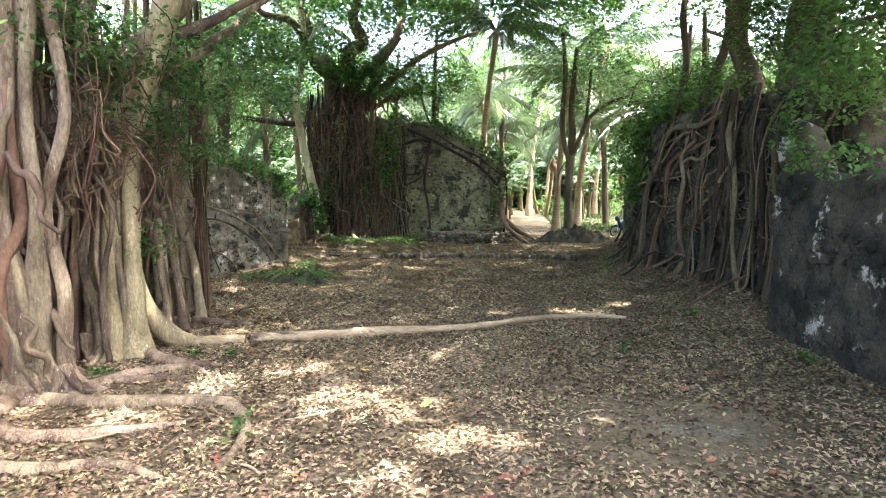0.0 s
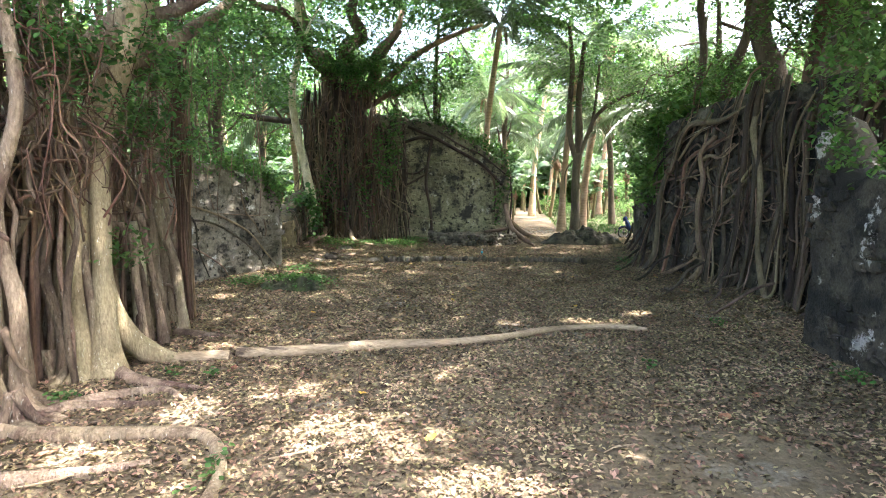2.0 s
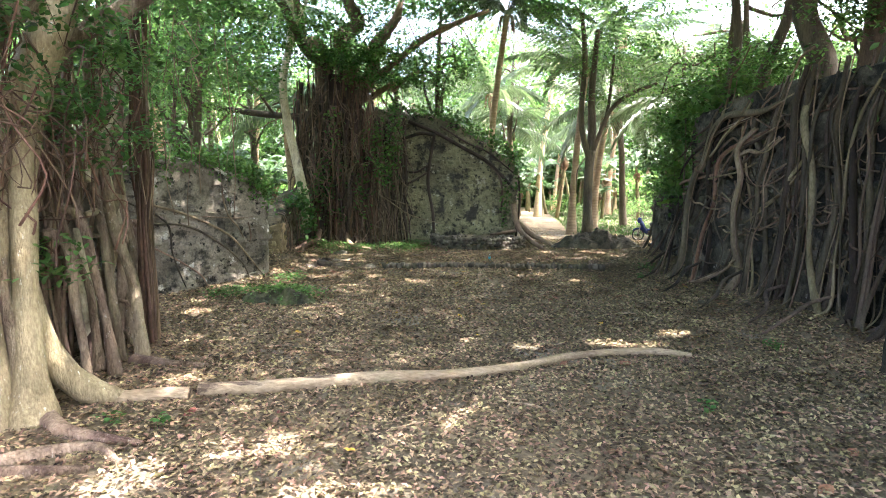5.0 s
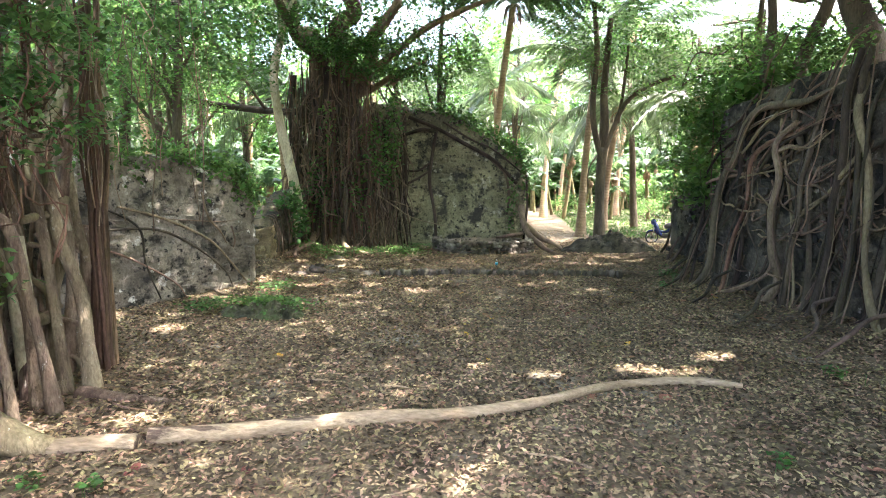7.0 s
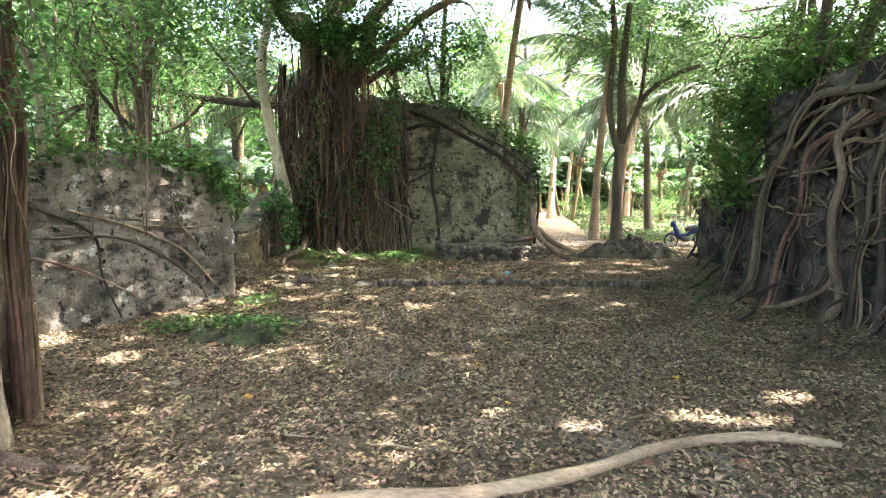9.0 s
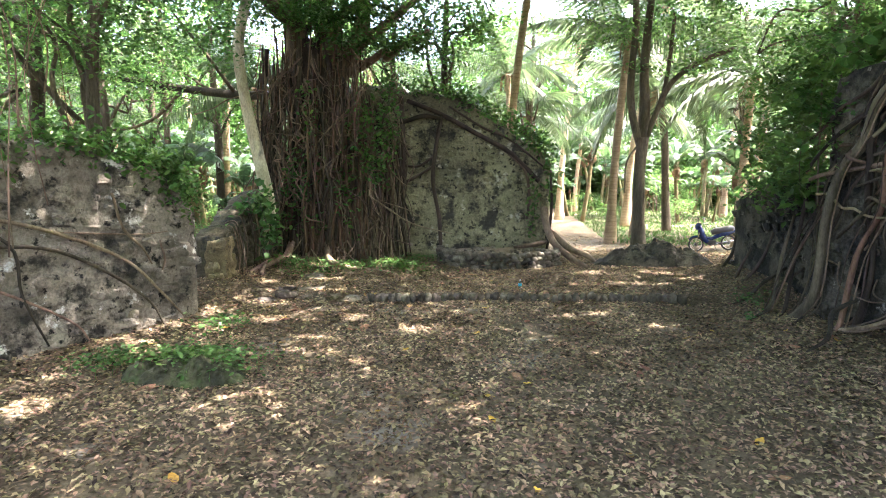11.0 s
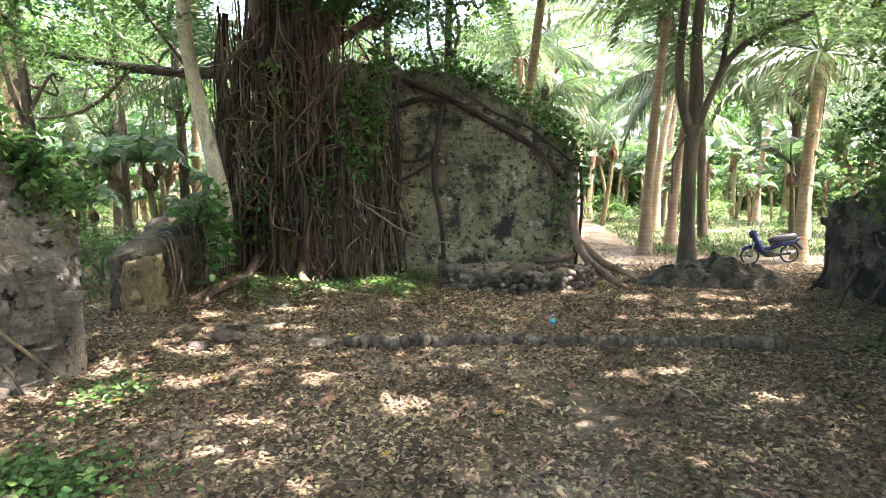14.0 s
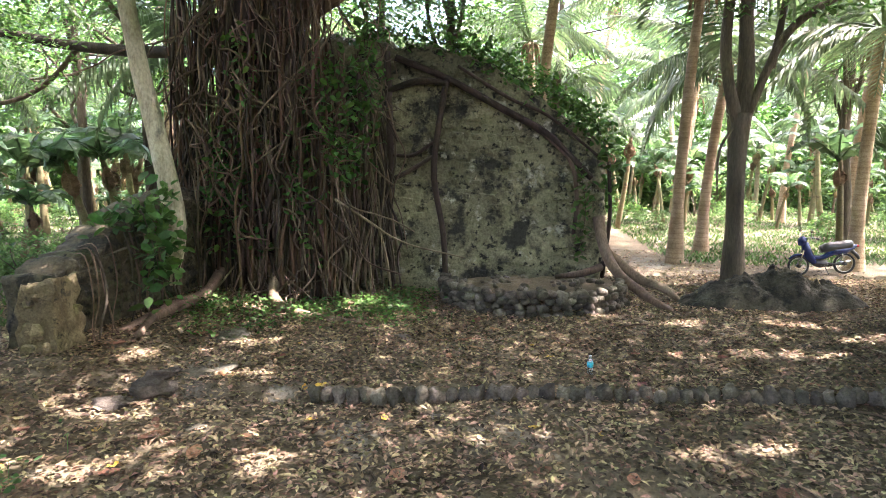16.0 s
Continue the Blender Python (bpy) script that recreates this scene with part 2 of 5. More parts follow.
def leaves(geo, centres, size, aspect=0.45, droop=0.35, fold=0.18, rng=None, flatness=0.6, full=False):
    """A leaf of two folded halves at each centre; full: with a rounded outline."""
    rng = rng or np.random
    c = np.asarray(centres, dtype=float)
    n = len(c)
    az = rng.uniform(0, 2 * np.pi, n)
    dz = rng.normal(-droop, 0.35, n)
    d = np.stack([np.cos(az), np.sin(az), dz], 1)
    d /= np.linalg.norm(d, axis=1)[:, None]
    up = np.stack([rng.normal(0, 1 - flatness, n), rng.normal(0, 1 - flatness, n), np.ones(n)], 1)
    s = np.cross(d, up)
    s /= np.linalg.norm(s, axis=1)[:, None] + 1e-9
    nn = np.cross(s, d)
    L = size * rng.uniform(0.65, 1.35, n)[:, None]
    w = L * aspect * 0.5
    base, tip = c - d * L * 0.5, c + d * L * 0.5 - nn * L * 0.06
    mid = c + d * L * 0.02 + nn * w * fold
    if full:
        lo, hi = c - d * L * 0.2 + nn * w * fold, c + d * L * 0.2 + nn * w * fold * 0.7
        v = np.stack([base, lo + s * w, hi + s * w * 0.8, tip, hi - s * w * 0.8, lo - s * w], 1).reshape(-1, 3)
        geo.add(v, [])
        o = geo.n - 6 * n
        geo.f += [q for i in (np.arange(n) * 6 + o).tolist() for q in ((i, i + 1, i + 2, i + 3), (i, i + 3, i + 4, i + 5))]
        return
    v = np.stack([base, mid + s * w, tip, mid - s * w], 1).reshape(-1, 3)
    k = np.arange(n) * 4
    geo.add(v, [])
    o = geo.n - 4 * n
    geo.f += [q for i in (k + o).tolist() for q in ((i, i + 1, i + 2), (i, i + 2, i + 3))]


# open places in the roof of leaves, by the ground that they let the sun reach: x, y, half widths
GAPS = [(-2.7, 20.8, .55, .3), (-1.9, 21.3, .5, .3), (5.9, 17.6, 0.5, 0.8), (6.1, 19.3, 0.5, 0.6), (-4.75, 15.0, 0.45, 0.45), (-6.0, 13.4, 0.5, 0.6),
        (-5.0, 6.0, 0.25, 0.3), (-4.55, 15.5, 0.35, 0.4), (-4.1, 21.0, 0.35, 0.3), (-2.4, 20.7, 0.5, 0.2), (-1.2, 20.9, 0.4, 0.15),
        (-3.9, 15.6, 0.5, 0.4), (-3.3, 16.2, 0.6, 0.25), (-2.6, 18.1, 0.5, 0.2), (-4.2, 14.4, 0.4, 0.4), (-3.9, 18.4, 0.4, 0.25), (-2.2, 15.3, 0.35, 0.15), (-1.9, 21.6, 0.4, 0.2), (-4.5, 12.6, 0.3, 0.4),
        (-4.55, 8.45, 0.22, 0.2), (-3.2, 5.8, 0.6, 0.35), (-3.8, 5.0, 0.35, 0.2), (-2.2, 4.6, 0.4, 0.2), (-4.3, 6.0, 0.3, 0.3),
        (-0.7, 6.3, 1.3, 0.75), (-1.6, 7.6, 0.7, 0.45), (0.4, 5.4, 0.9, 0.4), (-2.6, 6.9, 0.5, 0.5), (-0.3, 4.6, 0.6, 0.4), (1.9, 5.9, 0.35, 0.2),
        (-4.0, 9.1, 0.35, 0.25), (-3.2, 9.3, 0.4, 0.3), (2.6, 10.9, 0.9, 0.3), (3.5, 11.4, 0.5, 0.25), (1.2, 10.6, 0.5, 0.22),
        (0.3, 10.9, 0.22, 0.2), (-0.8, 15.65, 0.32, 0.4), (2.0, 16.65, 0.7, 0.2), (3.0, 15.9, 0.35, 0.16), (0.6, 17.0, 0.3, 0.12),
        (-3.6, 17.2, 0.7, 0.35), (-2.9, 19.2, 0.5, 0.3), (-3.4, 21.2, 0.6, 0.3), (-4.1, 16.4, 0.3, 0.5), (3.6, 18.9, 0.9, 0.25), (5.0, 19.6, 0.7, 0.3),
        (4.4, 20.4, 0.6, 0.25), (2.9, 20.5, 0.4, 0.25), (-1.7, 16.5, 0.5, 0.2), (0.0, 12.8, 0.25, 0.15), (1.8, 20.9, 0.4, 0.3), (-2.4, 13.0, 0.3, 0.2)]


def shading(p, soft=0.25):
    """Which of the points shade ground that lies in shade."""
    q = p[:, :2] - p[:, 2:3] * np.array([[SUN.x / SUN.z, SUN.y / SUN.z]])
    keep = np.ones(len(p), dtype=bool)
    for x, y, a, b in GAPS:
        e = ((q[:, 0] - x) / (.9 * a)) ** 2 + ((q[:, 1] - y) / (.9 * b)) ** 2
        twig = np.sin(q[:, 0] * 8.3 + 2.1 * np.sin(q[:, 1] * 3.7)) * np.sin(q[:, 1] * 9.1 + 1.7 * np.sin(q[:, 0] * 4.3))
        keep &= (e > np.random.uniform(0.45, 1.25, len(p))) | ((twig > 0.42) & (e > 0.05))
    clear = (q[:, 1] > 23.6) & (q[:, 0] > 2.8)
    return keep & ~(clear & (np.random.random(len(p)) < 0.8))


def crown(centre, radii, clumps, each, size, spread=0.55, hollow=0.45, aspect=0.5, gaps=True, seed=0, full=True):
    """Leaf clumps through an uneven ellipsoid; gives the leaves and the clumps' middles."""
    rng = np.random.RandomState(seed)
    d = rng.normal(0, 1, (clumps, 3))
    d /= np.linalg.norm(d, axis=1)[:, None]
    r = rng.uniform(hollow, 1.0, clumps) ** 0.6 * rng.uniform(0.75, 1.15, clumps)
    mids = np.array(centre) + d * r[:, None] * np.array(radii)
    pts = np.repeat(mids, each, axis=0) + rng.normal(0, spread * .72, (clumps * each, 3)) * np.array([1, 1, 0.42])
    if gaps:
        pts = pts[shading(pts)]
    pts = pts[pts[:, 2] > 0.3]
    g = Geo()
    leaves(g, pts, size, aspect, rng=rng, full=full)
    return g, mids


def wander(a, b, steps=6, amount=0.15, sag=0.0):
    """Points from a to b that stray a little on the way."""
    a, b = np.array(a, float), np.array(b, float)
    s = np.linspace(0, 1, steps)[:, None]
    p = a + (b - a) * s
    k = np.sin(np.pi * s)
    return p + np.random.normal(0, amount, (steps, 3)) * k - np.array([0, 0, sag]) * k


def ground_z(x, y):
    """Height of the ground: rising gently ahead, raised behind the stone kerb and along the walls."""
    z = np.interp(y, [-60, 4, 9, 12, 17.5, 17.62, 17.8, 23, 25, 40, 400], [-0.25, -0.25, -0.21, -0.12, -0.03, -0.03, 0.09, 0.11, 0.17, 0.28, 0.35])
    bank = 0.22 * np.exp(-((x + 4.6) / 0.9) ** 2) * np.clip((y - 15) / 2, 0, 1) * np.clip((24 - y) / 2, 0, 1)
    bank = bank + 0.18 * np.exp(-((x - 6.2) / 0.8) ** 2) * np.clip((y - 10) / 2, 0, 1) * np.clip((22 - y) / 2, 0, 1)
    bank = bank - 0.15 * np.exp(-((x - 8) / 1.5) ** 2 - ((y - 25.5) / 1.2) ** 2)
    fine = 0.025 * np.sin(x * 1.7 + 0.6 * y) * np.sin(y * 1.3 - 0.4 * x) + 0.012 * np.sin(4.1 * x + 1) * np.sin(3.7 * y)
    return z + bank + fine


def on_ground(pts, lift=0.0):
    return [(x, y, float(ground_z(x, y)) + lift + (e[0] if e else 0)) for x, y, *e in pts]


# ---- ground ----
xs = np.concatenate([[-900, -300, -120, -60], np.linspace(-30, 34, 129), [60, 120, 300, 900]])
ys = np.concatenate([[-900, -300, -100, -40, -15], np.linspace(-6, 17.4, 118), np.linspace(17.45, 17.95, 11), np.linspace(18.1, 36, 90), np.linspace(38, 80, 15), [120, 300, 900]])
gx, gy = np.meshgrid(xs, ys)
g = Geo()
g.add(np.stack([gx, gy, ground_z(gx, gy)], -1), [(j * len(xs) + i, j * len(xs) + i + 1, (j + 1) * len(xs) + i + 1, (j + 1) * len(xs) + i)
                                              for j in range(len(ys) - 1) for i in range(len(xs) - 1)])
ground = part("ground", g, SOIL)
tagged(ground, "brown earth with patches of grey sand and leaf litter", "ground", kind="structure")


# ---- walls ----
WALLS = []


def rough_wall(name, p0, p1, thick, top, mat, label, nu=70, nv=44, depth=0.07, sink=0.25):
    """A ruined rubble wall whose face runs from p0 to p1 and whose top follows top(u)."""
    p0, p1 = Vector((*p0, 0)), Vector((*p1, 0))
    way = (p1 - p0).normalized()
    out = Vector((-way.y, way.x, 0)) * -1
    length = (p1 - p0).length
    rows = [(0.0, k / nv) for k in range(nv + 1)] + [(0.5, 1.04)] + [(1.0, 1 - k / 8) for k in range(9)]
    g, grid = Geo(), []
    for i in range(nu + 1):
        u = i / nu
        edge = min(1.0, min(u, 1 - u) * length / 0.12)
        for w, v in rows:
            x = p0 + way * (length * u)
            base = float(ground_z(x.x, x.y)) - sink
            h = top(u)
            h += 0.16 * noise.noise(Vector((u * length * 1.7, 3.1, 0))) + 0.09 * noise.noise(Vector((u * length * 6, 1.1, 0)))
            q = x - out * (thick * w) + Vector((0, 0, base + (h - base) * v))
            s = noise.noise(q * 1.3) * 0.6 + noise.noise(q * 4.2) * 0.5 + noise.noise(q * 9.5) * 0.4 - max(0, noise.noise(q * 6.1 + Vector((9, 0, 0))) - .25) * 1.6
            q += out * (s * depth * (1 if w < 0.5 else -1)) - out * (0.1 * (1 - edge) * (1 - 2 * w))
            q += way * (0.07 * noise.noise(Vector((7, q.z * 2.3, w * 2 + u * 40))))
            grid.append(q)
    m = len(rows)
    g.add([tuple(q) for q in grid], [(i * m + j, (i + 1) * m + j, (i + 1) * m + j + 1, i * m + j + 1) for i in range(nu) for j in range(m - 1)]
          + [tuple(range(m)), tuple(range(nu * m, nu * m + m))[::-1]])
    ob = part(name, g, mat)
    tagged(ob, label, "ruined wall", kind="structure")
    WALLS.append((ob, p0, way, out, length, top, mat))
    return ob


def profile(*uz):
    us, zs = [a for a, _ in uz], [b for _, b in uz]
    return lambda u: float(np.interp(u, us, zs))


rough_wall("wall_end", (-4.6, 22.9), (2.42, 22.9), 0.8, profile((0, 4.4), (0.3, 4.6), (0.55, 4.45), (0.68, 4.2), (0.83, 3.55), (0.97, 2.95), (1, 2.6)),
           PLASTER, "tall ruined rubble wall with mossy yellowed plaster", 110, 70)
rough_wall("wall_left", (-8.2, 11.3), (-4.25, 16.2), 0.55, profile((0, 2.6), (0.7, 2.55), (0.9, 2.3), (1, 1.8)), DARKWALL,
           "low ruined rubble wall with flaking white plaster", 90, 46)
rough_wall("wall_left_near", (-5.35, -3.0), (-5.3, 11.2), 0.55, profile((0, 3), (0.6, 3.2), (0.9, 2.9), (1, 2.0)), DARKWALL,
           "ruined rubble wall overgrown by fig roots", 90, 36)
rough_wall("wall_left_stub", (-4.72, 18.3), (-4.55, 22.9), 0.6, profile((0, 1.0), (0.2, 1.35), (0.45, 1.75), (1, 2.1)), STUBWALL,
           "broken sloping remnant of a rubble wall", 90, 44, .13)
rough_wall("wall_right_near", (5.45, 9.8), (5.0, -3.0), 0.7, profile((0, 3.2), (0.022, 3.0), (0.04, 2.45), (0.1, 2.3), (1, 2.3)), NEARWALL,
           "blackened, shade-darkened ruined wall with flaking white plaster", 110, 40)
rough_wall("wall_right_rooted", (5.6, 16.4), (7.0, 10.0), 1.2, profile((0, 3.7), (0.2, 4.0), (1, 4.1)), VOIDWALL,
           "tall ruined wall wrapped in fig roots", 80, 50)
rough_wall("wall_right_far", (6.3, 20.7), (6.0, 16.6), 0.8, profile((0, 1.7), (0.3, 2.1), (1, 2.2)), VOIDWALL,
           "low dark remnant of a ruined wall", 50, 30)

# ---- trees ----


def forest_tree(name, x, y, height, girth, lean, label, bark, leafmat, crown_at, crown_r, clumps, each, size, fork=0.55, limbs=7, seed=1, group=""):
    """A tree with one trunk, limbs that reach into the crown, and loose clumps of leaves."""
    z = float(ground_z(x, y))
    t = thing(name, (x, y, z), label, "tree", group)
    foot = np.array([x, y, z - 0.15])
    top = np.array([x + lean[0], y + lean[1], z + height])
    line = spline(wander(foot, top, 6, girth * 0.35), 5)
    g = Geo()
    tube(g, line, [girth * 1.45, girth * 1.05, girth, girth * 0.9, girth * 0.75, girth * 0.5], 12, 0.04)
    part("trunk", g, bark, t)
    g, mids = crown(crown_at, crown_r, clumps, each, size, seed=seed)
    part("crown", g, leafmat, t)
    rnd = random.Random(seed)
    for k in range(limbs):
        a = line[int(len(line) * (fork + (1 - fork) * k / limbs)) - 1]
        b = mids[rnd.randrange(len(mids))]
        g = Geo()
        tube(g, spline(wander(a, b, 5, 0.25, -0.3), 4), [girth * 0.5, girth * 0.35, girth * 0.2, 0.02], 7, 0.04)
        part("limb", g, bark, t)
    return t


def root(parent, pts, radii, mat=None, name="root", sides=9, wob=0.06, per=5):
    g = Geo()
    tube(g, spline(pts, per), radii, sides, wob)
    return part(name, g, mat or BARK, parent)


def hanging(parent, n, box, zt, mat, r=(0.008, 0.03), stray=0.05, down=None, name="aerial_root", peak=None):
    """Aerial roots that hang from a height down to the ground or in the air."""
    for _ in range(n):
        x, y = random.uniform(box[0], box[1]), random.uniform(box[2], box[3])
        z0 = random.uniform(*zt) if peak is None else random.uniform(zt[0], max(zt[0] + .3, peak - 1.1 * abs(x + 3.7)))
        z1 = float(ground_z(x, y)) - 0.05 if down is None else random.uniform(*down)
        a = random.uniform(*r)
        root(parent, wander((x, y, z0), (x + random.gauss(0, 0.15), y + random.gauss(0, 0.1), z1), 6, stray), [a, a * 0.9, a * 0.8, a * 0.9, a * 1.3], mat, name, 6, 0.05, 3)


# strangler fig over the near wall
fig = thing("strangler_fig", (-4.9, 8.0, -0.2), "large strangler fig with pale fused trunks and buttress roots", "tree")
for k, (x, y, r) in enumerate([(-5.02, 6.75, .13), (-4.86, 6.6, .12), (-4.72, 6.75, .10), (-4.6, 6.65, .09), (-4.5, 6.85, .08), (-5.15, 6.5, .13), (-4.95, 7.2, .14)]):
    gz = float(ground_z(x, y))
    root(fig, [(x - 0.1, y + .2, 5.6), (x - 0.02, y + 0.1, 4.2), (x + random.gauss(0, .07), y, 3), (x + random.gauss(0, .08), y, 1.9), (x + random.gauss(0, .06), y - .02, .9),
               (x + .06, y - .08, gz + .2), (x + .3 + .1 * k, y - .25, gz - .02)], [r, r, r * .8, r * .75, r * .9, r * 1.2, r * .6], BARK, "trunk_root", 12, .11)
root(fig, [(-3.9, 8.9, 5.4), (-4.15, 8.75, 4.2), (-4.5, 8.6, 3.1), (-4.62, 8.55, 2.4), (-4.62, 8.53, 1.7)], [.22, .2, .21, .2, .1], PALEBARK, "trunk", 14, .06)
for line, r in [([(-4.64, 8.5, 2.8), (-4.66, 8.3, 2.0), (-4.64, 8.15, 1.2), (-4.62, 8.08, .5), (-4.6, 8.02, .02), (-4.58, 7.95, -.3)], (.13, .14, .13, .135, .19, .28)),
                ([(-4.54, 8.5, 2.8), (-4.42, 8.32, 2.0), (-4.36, 8.2, 1.2), (-4.33, 8.14, .5), (-4.3, 8.08, .0), (-4.26, 8.02, -.3)], (.13, .13, .125, .13, .18, .26)),
                ([(-4.85, 8.6, 2.6), (-4.95, 8.4, 1.7), (-5.0, 8.3, .7), (-5.0, 8.2, -.25)], (.08, .08, .09, .14)),
                ([(-4.45, 8.3, 1.7), (-4.46, 8.34, 1.2), (-4.4, 8.4, .68), (-4.27, 8.45, .25), (-4.06, 8.53, -.03), (-3.8, 8.6, -.14), (-3.45, 8.65, -.22)], (.06, .1, .125, .15, .15, .1, .04)),
                ([(-4.5, 8.7, 1.62), (-4.38, 8.75, 1.6), (-4.28, 8.8, 1.4), (-4.27, 8.8, .9), (-4.22, 8.85, .3), (-4.2, 8.85, -.25)], (.06, .055, .05, .055, .05, .07)),
                ([(-4.6, 9.1, 1.9), (-4.42, 9.25, 1.75), (-4.35, 9.35, 1.1), (-4.3, 9.45, .4), (-4.25, 9.5, -.25)], (.05, .055, .05, .055, .1))]:
    root(fig, line, r, BARK if r[-1] == .07 or r[0] == .05 else PALEBARK, "trunk_leg", 12, .07)
rnd = random.Random(31)
for k in range(22):
    x, y = rnd.uniform(-5.0, -4.3), rnd.choice((7.9, 8.0, 6.5, 6.6))
    a, ln = rnd.uniform(-1.9, .5), rnd.uniform(.3, .8)
    root(fig, [(x, y, .12)] + on_ground([(x + .35 * ln * math.cos(a), y + .35 * ln * math.sin(a), .04), (x + ln * math.cos(a), y + ln * math.sin(a), -.02)]), [.06, .045, .015], PALEBARK if y > 8 else BARK, "toe_root", 8, .06, 4)
for x0, y0, x1, y1, r in [(-4.95, 10, -4.8, 9.9, .07), (-4.8, 10.2, -4.55, 10.1, .06), (-4.75, 10.4, -4.3, 10.2, .07), (-4.9, 10.8, -4.7, 10.7, .05),
                          (-5.0, 9.5, -5, 9.4, .07), (-5.0, 9.75, -4.6, 9.7, .05), (-4.9, 11.0, -4.6, 11.0, .06)]:
    root(fig, [(x0 - .05, y0 + .3, 6.0), (x0 - .1, y0 + .1, 3.1), (x0, y0, 2.1), (x0 + .14, y0 - .1, 1.5), (x1 - .12, y1 + .1, .9), (x1, y1, .3), (x1 + .06, y1 - .05, -.25)], [r * .6, r * .8, r, r, r, r, r * 1.6], BARK, "aerial_root")
rnd = random.Random(3)
for k in range(22):
    y, z = rnd.uniform(9.2, 11.1), rnd.uniform(.2, 3.2)
    root(fig, wander((-4.95, y, z), (-4.85 + rnd.uniform(-.1, .3), y + rnd.uniform(-.7, .7), z + rnd.uniform(-.9, .5)), 5, .07), [.03, .035, .02], BARK, "aerial_root", 7)
for line, r, m in [([(10.64, 2.0), (10.4, 1.51), (10.41, 1.0), (10.31, .66), (9.97, .62)], .075, 1), ([(9.9, 1.76), (10.2, 1.8), (10.54, 1.78)], .055, 1), ([(10.68, 1.37), (10.36, .8), (10.28, -.3)], .06, 1),
                   ([(10.99, 3.78), (10.83, 2.73), (10.71, 1.95), (10.78, 1.15), (10.59, -.25)], .065, 0), ([(9.8, 1.6), (9.86, .8), (9.93, .07), (10.04, -.4)], .11, 2), ([(11.0, 1.6), (11.02, 1.11), (10.96, .56), (11.17, -.2)], .085, 0),
                   ([(10.9, 3.5), (10.65, 3.11), (10.14, 2.49), (10.0, 2.2)], .05, 2), ([(10.7, 3.5), (10.98, 3.73), (11.48, 3.67), (11.76, 3.15), (11.8, 2.5)], .035, 2), ([(10.2, 2.9), (10.5, 2.3), (10.7, 1.6)], .035, 2), ([(9.9, 1.2), (10.2, 1.0), (10.45, .7)], .035, 1)]:
    root(fig, [(-4.78 + rnd.gauss(0, .03), y, z) for y, z in line], [r * .8, r, r * .9, r * 1.15], (BARK, TANROOT, GREYBARK)[m], "trunk_root", 10, .08)
for k in range(16):
    x, y = -4.45 + rnd.gauss(0, .07), 10.8 + rnd.gauss(0, .09)
    root(fig, wander((x, y, 5.4), (x, y, -.3), 7, .035), [.016, .02, .018, .03], REDROOT, "aerial_root", 7)
rnd = random.Random(13)
for k in range(26):
    x, y = rnd.uniform(-5.2, -4.7), rnd.uniform(6.4, 8.2)
    r = rnd.uniform(.02, .07)
    root(fig, wander((x, y, 5.2), (x + rnd.gauss(.1, .22), y - .1, -.25), 9, .09), [r, r * .8, r, r * 1.3], (BARK, REDROOT, ROOTBARK)[k % 3], "trunk_root", 8, .1)
for k in range(14):
    y, z = rnd.uniform(6.6, 8.6), rnd.uniform(1.8, 3.8)
    root(fig, wander((-4.85, y, z), (-4.6 + rnd.uniform(-.2, .3), y + rnd.uniform(.3, 1.2), z + rnd.uniform(-.6, .9)), 5, .1), [.025, .022, .015], REDROOT, "aerial_root", 8)
for k in range(12):
    x, y, z = rnd.uniform(-4.95, -4.6), rnd.uniform(6.4, 7.3), rnd.uniform(.3, 3.4)
    r = rnd.uniform(.02, .055)
    root(fig, wander((x, y - .12, z), (x + rnd.gauss(.12, .22), y - .1, z - rnd.uniform(.5, 1.4)), 6, .06), [r * .5, r, r * .9, r * .4], BARK if k % 2 else ROOTBARK, "trunk_root", 8, .1)
for line, r in [([(-4.5, 6.35), (-3.8, 6.2), (-2.6, 6.3), (-2.2, 6.1), (-1.95, 5.6), (-1.88, 5.2), (-1.9, 4.8)], (.11, .09, .08, .07, .06, .05, .04)),
                ([(-4.75, 6.2), (-4.6, 5.7), (-4.0, 5.35), (-3.3, 5.5), (-2.6, 5.75)], (.13, .12, .09, .06, .04)),
                ([(-4.2, 6.6), (-3.9, 7.1), (-3.3, 7.4), (-2.9, 7.1)], (.1, .08, .06, .03)),
                ([(-4.4, 6.9), (-3.6, 6.95), (-3.1, 7.0)], (.09, .06, .03)),
                ([(-4.3, 8.2), (-3.7, 7.7), (-2.9, 7.5)], (.11, .08, .03)),
                ([(-4.3, 10.0), (-3.7, 9.8), (-3.2, 9.75)], (.09, .06, .03)),
                ([(-4.6, 5.0), (-3.6, 4.7), (-2.9, 4.9), (-2.3, 4.6)], (.1, .07, .05, .03))]:
    root(fig, on_ground(line, 0.02), r, BARK, "surface_root", 8, .05)
hanging(fig, 18, (-5.2, -4.8, 7.2, 10.8), (2.6, 4.2), ROOTBARK, (.012, .035), .07)
hanging(fig, 16, (-5.2, -4.75, 7.0, 10.8), (2.6, 4.2), BARK, (.015, .05), .06)
hanging(fig, 130, (-5.0, -4.0, 6.9, 9.8), (2.4, 4.8), REDROOT, (.004, .013), .2, (1.3, 2.8))
hanging(fig, 30, (-4.6, -3.2, 9, 12.5), (4.0, 6), ROOTBARK, (.003, .007), .1, (1.5, 3.6))
